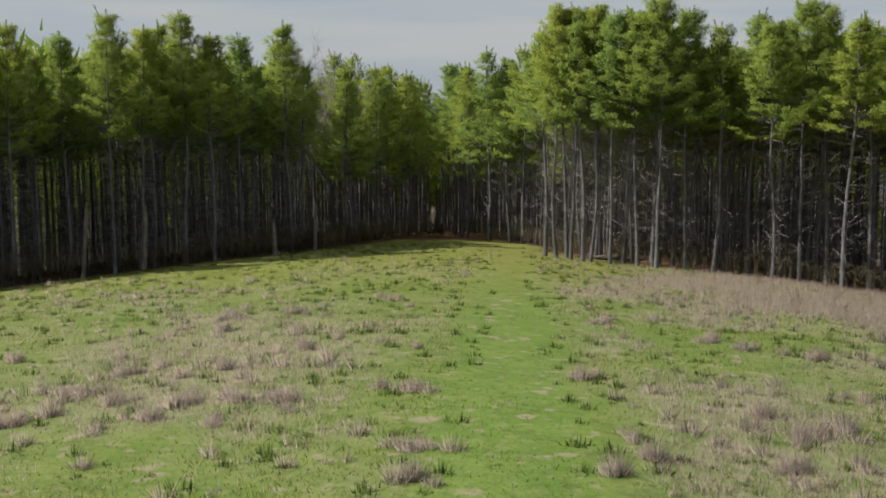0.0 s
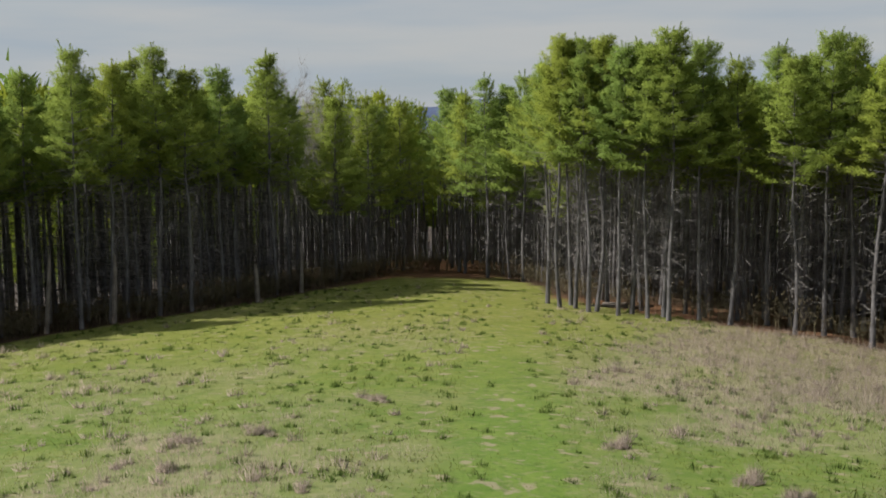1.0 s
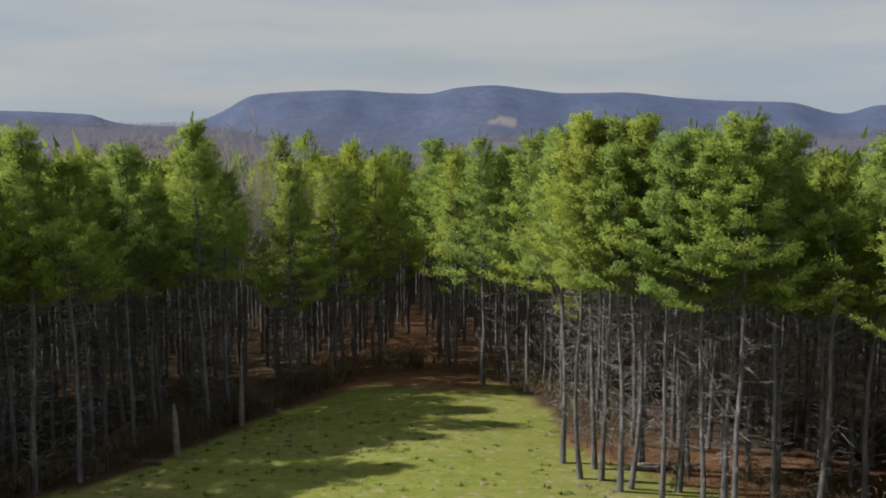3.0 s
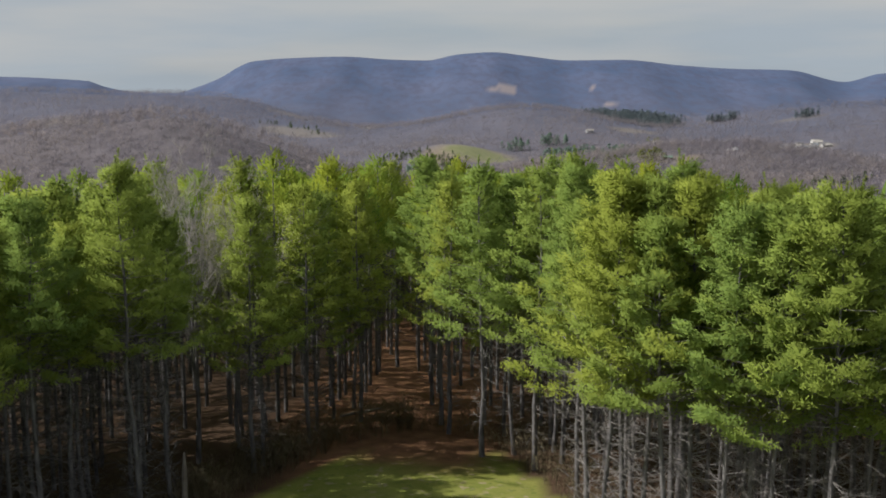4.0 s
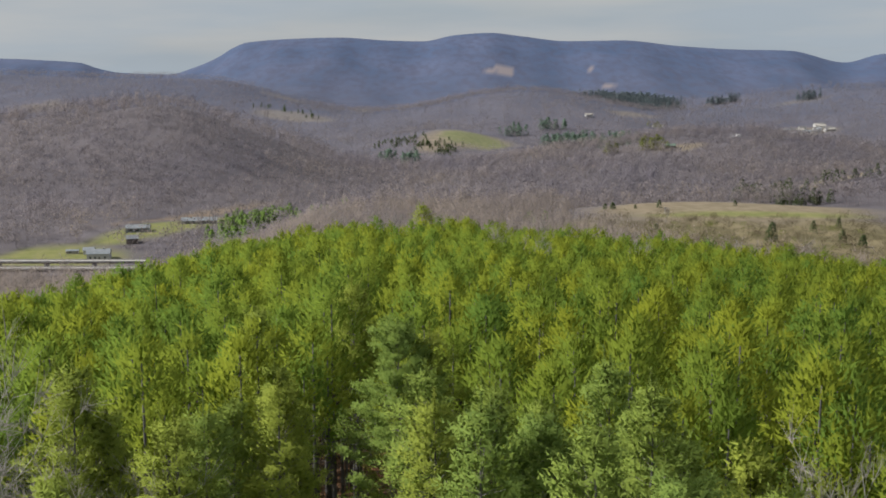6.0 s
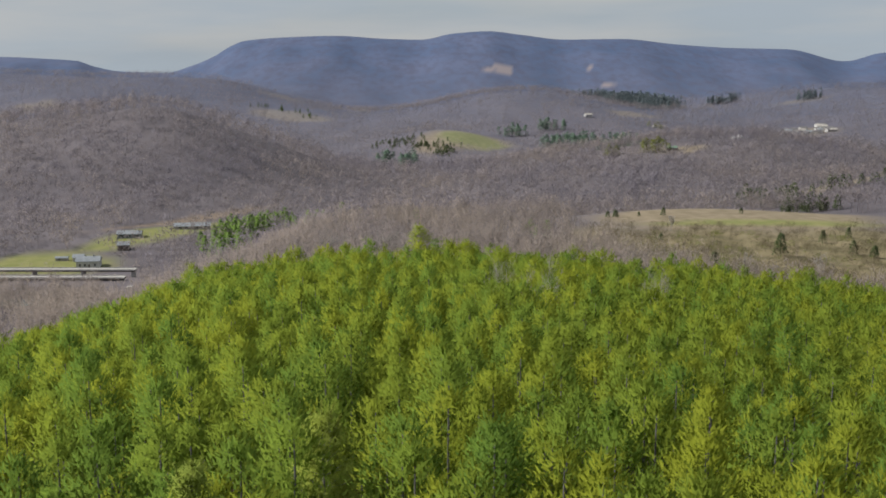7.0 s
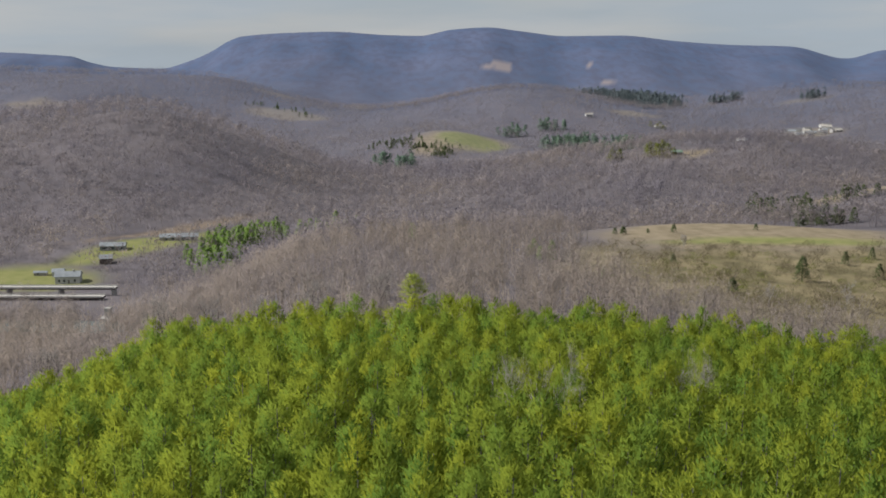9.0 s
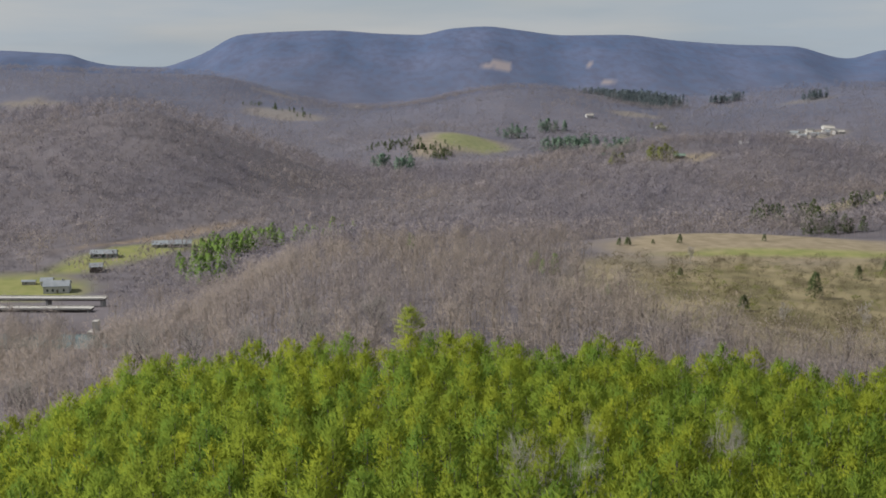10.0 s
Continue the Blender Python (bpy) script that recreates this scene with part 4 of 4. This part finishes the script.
def log_thing(x, y, ln, r, turn, lift=0.0):
    v, f = tube([[-ln / 2, 0, 0], [-ln / 6, 0.06, 0.03], [ln / 6, -0.05, 0], [ln / 2, 0.03, 0.02]], [r, r * 0.95, r * 0.85, r * 0.7], 8)
    k = len(v)
    v = np.vstack([v, v[:8].mean(0), v[-8:].mean(0)])
    caps = [[(q + 1) % 8, q, k] for q in range(8)] + [[k - 8 + q, k - 8 + (q + 1) % 8, k + 1] for q in range(8)]
    ob = link("fallen_log", np_mesh("fallen_log", v, np.vstack([f, caps])), M_WOOD)
    ob.matrix_basis = pose(x, y, float(land(x, y)) + r * 0.7 + lift, 0, 0, turn)
    return tagged(ob, "weathered grey log lying on pine litter", "log", "fallen logs")


for q in ((14.6, 98.2, 3.4, 0.17, 12), (15.9, 98.9, 2.8, 0.15, -8), (17.2, 99.4, 3.2, 0.16, 20), (15.4, 98.6, 2.6, 0.13, 4, 0.26), (-4.5, 136.0, 4.0, 0.14, 35), (9.6, 131.0, 3.6, 0.13, -20)):
    log_thing(*q)

# brush along the wood's edge and on the forest floor
rng = np.random.default_rng(31)
NB = 2300
yy = rng.uniform(62, 134, NB)
left_side = rng.uniform(0, 1, NB) < 0.72
xx = np.where(left_side, field_left(yy) - np.abs(rng.normal(0.6, 3.2, NB)), field_right(yy) + np.abs(rng.normal(1.0, 3.5, NB)))
shrubs = [bare_tree(rng, 1.6 + 0.6 * (i % 3), 9, 40, 2.2, 0.05, 0.42) for i in range(5)]
tagged(link("undergrowth", np_mesh("undergrowth", *scatter(shrubs, xx, yy, rng, 0.5, 1.2)), M_BRUSH), "brown leafless brush along the forest edge", "undergrowth", kind="stuff")

# ---- conifers away from the plantation ----
def cone_tree(rng, height, spread, count, size):
    z = rng.uniform(0.05, 1.0, count) ** 0.8
    a = rng.uniform(0, 6.28, count)
    r = spread * (1 - z ** 1.4) ** 0.8 * rng.uniform(0.45, 1.0, count) + 0.05
    out = np.column_stack([np.cos(a), np.sin(a), np.full(count, 0.4)])
    c = np.column_stack([np.cos(a) * r, np.sin(a) * r, z * height])
    stem = tube([[0, 0, -0.5], [0, 0, height * 0.5], [0, 0, height * 0.9]], np.array([0.018, 0.012, 0.004]) * height, 4)
    shade = np.concatenate([unit(stem[0] * [1, 1, 0] + [0.001, 0, 0]), soft(out + [0, 0, 0.3], rng)])
    return (*join([stem, blades(c, unit(out + rng.normal(0, 0.5, (count, 3))), size * rng.uniform(0.6, 1.3, count), size * 0.5, rng, out + np.array([0, 0, 0.5]))]), shade)


rng = np.random.default_rng(41)
cedars = [cone_tree(rng, 4.5 + i, 1.5 + 0.2 * i, 420, 0.70) for i in range(4)]
CEDARS = ((110, 720, 1.0), (106, 723, .7), (138, 720, .8), (169, 602, 1.5), (129, 570, 1.3), (124, 722, .5), (186, 728, .6), (203, 640, .9), (216, 606, 1.3), (120, 640, .7), (208, 612, 1.1), (222, 655, .8))
for k, (x, y, sz) in enumerate(CEDARS):
    ob = link("cedar", np_mesh("cedar", *cedars[k % 4]), M_CEDAR)
    ob.matrix_basis = pose(x, y, float(land(x, y)), 0, 0, 50 * k) @ Matrix.Diagonal((1.2 * sz, 1.2 * sz, sz, 1))
    tagged(ob, "small dark green cedar on the rough pasture", "cedar", "pasture cedars")


def strew(spots, spread_x, spread_y):
    """Random places around each of the spots."""
    x, y = [], []
    for cx, cy, n_here in spots:
        x.append(cx + rng.normal(0, spread_x, n_here))
        y.append(cy + rng.normal(0, spread_y, n_here))
    return np.concatenate(x), np.concatenate(y)


hx, hy = strew(((262, 978, 14), (274, 950, 16), (281, 925, 16), (278, 890, 14), (276, 856, 12), (318, 940, 8), (345, 925, 8)), 7, 9)
tagged(link("cedar_hedge", np_mesh("cedar_hedge", *scatter(cedars, hx, hy, rng, 1.0, 2.2)), M_CEDAR), "dark green cedar hedgerow beside the pasture", "hedge", kind="stuff")
hx = rng.uniform(80, 260, 1100)
hy = rng.uniform(455, 676, 1100)
keep = hx > np.interp(hy, [470, 560, 620, 700], [138, 110, 96, 80])
hx, hy = hx[keep], hy[keep]
shr = [bare_tree(rng, 2.6 + 0.6 * (i % 3), 7, 120, 5.0, 0.05, 0.55, 0.9) for i in range(5)]
tagged(link("pasture_brush", np_mesh("pasture_brush", *scatter(shr, hx, hy, rng, 0.8, 2.3)), M_BRUSH), "brown brush on the rough pasture slope", "brush", kind="stuff")
leafing = [bare_tree(rng, 2.4 + 0.5 * (i % 3), 5, 170, 6.0, 0.05, 0.60, 0.8) for i in range(4)]
hx, hy = strew(((128, 612, 16), (150, 596, 18), (118, 630, 12), (175, 618, 14), (140, 575, 12), (190, 585, 14), (215, 640, 10), (160, 650, 10), (120, 585, 10)), 9, 8)
tagged(link("green_brush", np_mesh("green_brush", *scatter(leafing, hx, hy, rng, 0.7, 1.7)), M_SPRING), "low bushes breaking into leaf on the pasture", "brush", kind="stuff")
yx, yy = strew(((-136, 826, 22), (-144, 850, 36), (-142, 880, 46), (-136, 905, 46), (-128, 930, 46), (-118, 955, 40), (-92, 985, 8), (-66, 1000, 6)), 7.5, 10)
young = [cone_tree(rng, 8.0 + i, 3.3, 240, 1.5) for i in range(4)]
tagged(link("young_pine_stand", np_mesh("young_pine_stand", *scatter(young, yx, yy, rng, 0.75, 1.2)), M_YOUNG), "bright green stand of young pines in the valley", "pine stand", kind="stuff")
fx, fy = strew(((-68, 1666, 10), (-34, 1610, 16), (-26, 1640, 6)), 7, 9)
gx2, gy3 = strew(((200, 1770, 34), (232, 1740, 30), (250, 1560, 16), (243, 1490, 18), (140, 1960, 14), (215, 2030, 16)), 13, 12)
kx, ky = strew(((420, 3040, 50), (455, 2970, 70), (500, 2920, 80), (545, 2880, 80), (590, 2850, 50), (480, 2830, 50), (530, 2800, 60), (575, 2780, 50)), 24, 34)
lx, ly = strew(((706, 2800, 14), (730, 2800, 14), (755, 2806, 10), (880, 2640, 12), (905, 2650, 12)), 10, 8)
dark = [cone_tree(rng, 14 + 2 * i, 4.5, 60, 3.4) for i in range(4)]
tagged(link("far_conifers", np_mesh("far_conifers", *scatter(dark, np.concatenate([fx, gx2]), np.concatenate([fy, gy3]), rng, 0.8, 1.2)), M_CONIFER), "dark green conifer stands on distant hills", "conifer stand", kind="stuff")
tagged(link("mountain_conifers", np_mesh("mountain_conifers", *scatter(dark, np.concatenate([kx, lx]), np.concatenate([ky, ly]), rng, 0.8, 1.2)), M_HAZE_CONIFER), "conifer belt below the mountain, tinted blue-green to imitate haze", "conifer stand", kind="stuff")
hx, hy = strew(((-10, 1746, 30), (15, 1706, 26), (22, 1735, 14), (-40, 1790, 26), (-70, 1830, 16)), 12, 14)
tagged(link("hillside_cedars", np_mesh("hillside_cedars", *scatter(cedars, hx, hy, rng, 0.7, 1.3)), M_CEDAR), "dark cedars dotted over the green hillside", "cedars", kind="stuff")
hx, hy = strew(((-370, 2500, 7), (-330, 2480, 6), (-290, 2440, 5), (-255, 2380, 5)), 14, 8)
tagged(link("field_edge_trees", np_mesh("field_edge_trees", *scatter(dark, hx, hy, rng, 0.4, 0.7)), M_CEDAR), "dark trees along a far pasture", "trees", kind="stuff")
rx_, ry_ = strew(((0, 372, 3), (6, 371, 2), (-14, 366, 2), (79, 590, 2), (60, 640, 3), (54, 655, 2), (-6, 735, 2), (-34, 384, 1), (28, 378, 1)), 3, 3)
tagged(link("slope_conifers", np_mesh("slope_conifers", *scatter(young, rx_, ry_, rng, 0.5, 1.0)), M_YOUNG), "green conifers among the bare valley trees", "conifers", kind="stuff")
bx, by = strew(((246, 1290, 9), (252, 1306, 5), (203, 1306, 5), (196, 1296, 4), (420, 2080, 4)), 8, 6)
round_trees = [cone_tree(rng, 11 + i, 5.0, 90, 2.4) for i in range(3)]
tagged(link("leafing_trees", np_mesh("leafing_trees", *scatter(round_trees, bx, by, rng, 0.7, 1.2)), M_SPRING), "broadleaf trees breaking into yellow-green leaf", "trees", kind="stuff")
# the tall pine that stands beyond the plantation's edge
lone = copy_thing(lane_side[2], pose(0.0, 374.0, float(land(0, 374))))
lone.scale = (1.55, 1.55, (-8.7 - float(land(0, 374))) / 22.2)
tagged(lone, "single bushy bright green pine beyond the plantation edge", "pine tree", "plantation pines")

# ---- water, bridge and buildings in the valley ----
M_WATER, n, l, b = material("river_water", 0.12, 0.5)
b.inputs["Base Color"].default_value = (0.055, 0.085, 0.085, 1)
bump(n, l, b, noise_node(n, l, 0.5, 3.0), 0.15, 0.1)
bm = bmesh.new()
for i in range(24):
    x0, x1 = -420 + 14.5 * i, -420 + 14.5 * (i + 1)
    w0, w1 = 24 + 3 * math.sin(i * 0.9), 24 + 3 * math.sin((i + 1) * 0.9)
    bm.faces.new([bm.verts.new(p) for p in ((x0, 668 - w0, -98.6), (x1, 668 - w1, -98.6), (x1, 668 + w1, -98.6), (x0, 668 + w0, -98.6))])
bmesh.ops.remove_doubles(bm, verts=bm.verts, dist=0.01)
tagged(part("water", bm, M_WATER, None), "calm grey-green river between bare trees", "river", kind="structure")

M_CONCRETE = two_tone("concrete", (0.29, 0.285, 0.28), (0.38, 0.37, 0.36), 0.6)
M_WHITE = two_tone("white_siding", (0.42, 0.42, 0.43), (0.52, 0.52, 0.53), 0.4)
M_CREAM = two_tone("cream_siding", (0.27, 0.255, 0.24), (0.35, 0.335, 0.315), 0.4)
M_TIN = two_tone("tin_roof", (0.15, 0.17, 0.195), (0.22, 0.24, 0.265), 0.5, 0.45, 0.0, None, 4.0, 0.5)
M_SHINGLE = two_tone("dark_roof", (0.10, 0.10, 0.11), (0.17, 0.165, 0.17), 0.8)
M_DARKWOOD = two_tone("dark_boards", (0.085, 0.070, 0.062), (0.14, 0.115, 0.10), 0.8)
M_GLASS, n, l, b = material("window_glass", 0.15, 0.5)
b.inputs["Base Color"].default_value = (0.035, 0.045, 0.055, 1)


def block(bm, x0, y0, z0, x1, y1, z1):
    v = [bm.verts.new((x, y, z)) for z in (z0, z1) for x, y in ((x0, y0), (x1, y0), (x1, y1), (x0, y1))]
    for q in ((0, 1, 2, 3), (4, 5, 6, 7), (0, 1, 5, 4), (1, 2, 6, 5), (2, 3, 7, 6), (3, 0, 4, 7)):
        bm.faces.new([v[i] for i in q])


def building(name, x, y, turn, ln, wd, wall, rise, m_wall, m_roof, openings, label, category, group="", chimney=False, sink=0.3):
    """A gabled building: walls with gable ends, an overhanging roof of real thickness, doors and windows set on the walls."""
    root = new(name)
    root.matrix_basis = pose(x, y, float(land(x, y)) - sink, 0, 0, turn)
    a, c = ln / 2, wd / 2
    bm = bmesh.new()
    lo = [bm.verts.new(p) for p in ((-a, -c, 0), (a, -c, 0), (a, c, 0), (-a, c, 0))]
    hi = [bm.verts.new(p) for p in ((-a, -c, wall), (a, -c, wall), (a, c, wall), (-a, c, wall))]
    g0, g1 = bm.verts.new((-a, 0, wall + rise)), bm.verts.new((a, 0, wall + rise))
    for q in ((lo[0], lo[1], hi[1], hi[0]), (lo[2], lo[3], hi[3], hi[2]), (lo[1], lo[2], hi[2], g1, hi[1]), (lo[3], lo[0], hi[0], g0, hi[3]), (lo[3], lo[2], lo[1], lo[0])):
        bm.faces.new(q)
    part("wall", bm, m_wall, root)
    bm = bmesh.new()
    o, th = 0.5, 0.22
    k = rise / c
    pts = [(-c - o, wall - o * k), (0, wall + rise), (c + o, wall - o * k)]
    prof = [(p, z + 0.03) for p, z in pts] + [(p, z + th) for p, z in reversed(pts)]
    e0 = [bm.verts.new((-a - o, p, z)) for p, z in prof]
    e1 = [bm.verts.new((a + o, p, z)) for p, z in prof]
    for i in range(6):
        bm.faces.new((e0[i], e0[(i + 1) % 6], e1[(i + 1) % 6], e1[i]))
    for e in (e0, e1):
        bm.faces.new((e[0], e[1], e[4], e[5]))
        bm.faces.new((e[1], e[2], e[3], e[4]))
    part("roof", bm, m_roof, root)
    for kind, u, z0, w, h in openings:
        bm = bmesh.new()
        block(bm, u - w / 2, -c - 0.06, z0, u + w / 2, -c + 0.02, z0 + h)
        part(kind, bm, M_GLASS if kind == "window" else M_DARKWOOD, root)
    if chimney:
        bm = bmesh.new()
        block(bm, a * 0.4, -0.4, wall + rise * 0.4, a * 0.4 + 0.8, 0.4, wall + rise + 1.0)
        part("chimney", bm, M_CONCRETE, root)
    return tagged(root, label, category, group)


W = "window"
building("house", -226, 803, 8, 15, 9, 4.6, 2.6, M_WHITE, M_TIN, [(W, -5, 1.2, 1.2, 1.6), (W, -2, 1.2, 1.2, 1.6), ("door", 0.8, 0.3, 1.1, 2.1), (W, 4.5, 1.2, 1.2, 1.6)], "white farmhouse with a pale metal roof on the lawn", "house", chimney=True)
building("annex", -237.5, 818, 8, 7, 6, 3.0, 1.6, M_WHITE, M_TIN, [(W, 0, 1.1, 1.1, 1.2)], "small white outbuilding beside the farmhouse", "shed")
building("camper_shed", -249, 818, 4, 8, 3, 2.3, 0.7, M_CREAM, M_TIN, [(W, -1.5, 1.0, 1.0, 0.8)], "low pale shed on the lawn", "shed")
building("dark_shed", -215, 846, 12, 8, 6.5, 4.0, 2.0, M_DARKWOOD, M_TIN, [("door", 0, 0.3, 2.6, 2.6)], "small dark wooden shed on the lawn", "shed")
building("ranch_house", -220, 880, 6, 17, 8, 3.2, 2.0, M_TIN, M_TIN, [(W, -5, 0.8, 3.2, 1.9), (W, -0.5, 0.8, 3.2, 1.9), ("door", 3.2, 0.3, 1.1, 2.1), (W, 6, 0.9, 1.8, 1.5)], "low grey house with large dark windows", "house")
building("long_house", -182, 916, 10, 27, 9, 3.0, 2.0, M_CREAM, M_TIN, [(W, -9, 0.9, 2.2, 1.6), (W, -4, 0.9, 2.2, 1.6), ("door", 0, 0.3, 1.2, 2.1), (W, 4.5, 0.9, 5.0, 1.7), (W, 10, 0.9, 2.2, 1.6)], "long low house with a grey roof", "house")
building("barn", 270, 1297, -6, 12, 7, 3.2, 1.8, M_DARKWOOD, M_GREENROOF, [("door", 0, 0.3, 3.4, 3.0)], "barn with a green metal roof on a wooded hill", "barn")
rng = random.Random(9)
for k in range(22):
    vx, vy = 712 + rng.uniform(-40, 40), 2125 + rng.uniform(-34, 34)
    building("village_house", vx, vy, rng.uniform(-30, 30), rng.uniform(9, 15), 8.5, rng.uniform(3.5, 6), 2.6, rng.choice([M_WHITE, M_CREAM, M_WHITE]), rng.choice([M_SHINGLE, M_TIN, M_CREAM]),
             [(W, -3, 1.2, 1.3, 1.5), (W, 2.5, 1.2, 1.3, 1.5)], "small pale house in a hillside village", "house", "village houses")
for vx, vy in ((424, 2120), (432, 2126), (-205, 3250), (752, 2180), (302, 2170)):
    building("farm_house", vx, vy, 12, 14, 9, 4.5, 2.5, M_WHITE, M_CREAM, [(W, -3, 1.2, 1.3, 1.5), (W, 2.5, 1.2, 1.3, 1.5)], "distant white farm building", "house", "far farm buildings")


def bridge(y, x0, x1, top):
    root = new("bridge")
    root.matrix_basis = pose(0, y, 0)
    bm = bmesh.new()
    block(bm, x0, -3.6, top - 0.4, x1, 3.6, top)
    part("deck", bm, M_CONCRETE, root)
    for side in (-3.46, 3.46):
        bm = bmesh.new()
        block(bm, x0, side - 0.14, top, x1, side + 0.14, top + 0.5)
        part("parapet", bm, M_CONCRETE, root)
    for g in (-2.7, -0.9, 0.9, 2.7):
        bm = bmesh.new()
        block(bm, x0, g - 0.25, top - 1.2, x1, g + 0.25, top - 0.4)
        part("girder", bm, M_DARKWOOD, root, "dark steel girder")
    for px_ in (x1 - 1.5, x1 - 32, x1 - 62, x1 - 92, x1 - 122):
        bm = bmesh.new()
        block(bm, px_ - 0.6, -3.3, float(land(px_, y)) - 1, px_ + 0.6, 3.3, top - 1.2)
        part("pier", bm, M_CONCRETE, root)
    return tagged(root, "long low concrete road bridge over the river", "bridge", "road bridges")


bridge(746, -360, -179, -93.2)
bridge(722, -360, -179, -93.2)
bm = bmesh.new()
block(bm, -168.0, 686, -101, -165.0, 690, -91.8)
block(bm, -170.5, 685, -101, -163.5, 691, -97.2)
tagged(part("bridge_pier", bm, M_CONCRETE, None), "old standing concrete bridge pier by the river", "pier")
for dx, r in ((0, 3.7), (9, 4.5)):
    bm = bmesh.new()
    bmesh.ops.create_uvsphere(bm, u_segments=20, v_segments=12, radius=r)
    bmesh.ops.delete(bm, geom=[v for v in bm.verts if v.co.z < -0.5], context="VERTS")
    ob = part("dome", bm, M_WHITE, None)
    dxx = DOME_X + dx
    ob.matrix_basis = pose(dxx, DOME_Y, float(land(dxx, DOME_Y)) + 5)
    tagged(ob, "pale rounded dome building among bare trees", "dome", "domes")


# ---- truck parked in the trees ----
M_PAINT = two_tone("blue_grey_paint", (0.17, 0.20, 0.23), (0.23, 0.26, 0.29), 1.2, 0.4, specular=0.5)
M_TYRE = two_tone("tyre_rubber", (0.022, 0.022, 0.023), (0.04, 0.04, 0.04), 3.0, 0.8)


def pickup(x, y, turn):
    root = new("pickup_truck")
    root.matrix_basis = pose(x, y, float(land(x, y)) - 0.03, 0, 0, turn)
    bm = bmesh.new()
    side = [(-2.7, 0.45), (2.65, 0.45), (2.7, 0.95), (2.5, 1.12), (1.15, 1.2), (0.55, 1.85), (-0.75, 1.88), (-0.9, 1.2), (-2.7, 1.2)]
    rows = [[bm.verts.new((u, w * (1.0 if z < 1.3 else 0.86), z)) for u, z in side] for w in (-0.95, 0.95)]
    for i in range(len(side)):
        k = (i + 1) % len(side)
        bm.faces.new((rows[0][i], rows[0][k], rows[1][k], rows[1][i]))
    bm.faces.new(rows[0])
    bm.faces.new(rows[1])
    bmesh.ops.bevel(bm, geom=bm.edges[:], offset=0.05, segments=2, affect="EDGES")
    part("body", bm, M_PAINT, root)
    for name, pts in (("windscreen", ((1.10, -0.78, 1.26), (1.10, 0.78, 1.26), (0.62, 0.72, 1.80), (0.62, -0.72, 1.80))),
                      ("side_window", ((0.95, -0.93, 1.26), (0.48, -0.84, 1.78), (-0.66, -0.84, 1.78), (-0.76, -0.93, 1.26))),
                      ("side_window", ((0.95, 0.93, 1.26), (0.48, 0.84, 1.78), (-0.66, 0.84, 1.78), (-0.76, 0.93, 1.26)))):
        bm = bmesh.new()
        face = bm.faces.new([bm.verts.new(p) for p in pts])
        bmesh.ops.solidify(bm, geom=[face], thickness=0.04)
        part(name, bm, M_GLASS, root)
    for u in (-1.7, 1.75):
        for w in (-0.85, 0.85):
            bm = bmesh.new()
            bmesh.ops.create_cone(bm, cap_ends=True, segments=20, radius1=0.38, radius2=0.38, depth=0.26)
            bmesh.ops.rotate(bm, verts=bm.verts, matrix=Matrix.Rotation(math.pi / 2, 3, "X"))
            bmesh.ops.translate(bm, verts=bm.verts, vec=(u, w, 0.38))
            wheel = part("wheel", bm, M_TYRE, root)
            bm = bmesh.new()
            bmesh.ops.create_cone(bm, cap_ends=True, segments=16, radius1=0.2, radius2=0.17, depth=0.3)
            bmesh.ops.rotate(bm, verts=bm.verts, matrix=Matrix.Rotation(math.pi / 2, 3, "X"))
            bmesh.ops.translate(bm, verts=bm.verts, vec=(u, w, 0.38))
            part("rim", bm, M_TIN, wheel)
    return tagged(root, "blue-grey pickup truck parked under the pines at the meadow edge", "truck")


pickup(-38.6, 86.0, 62)
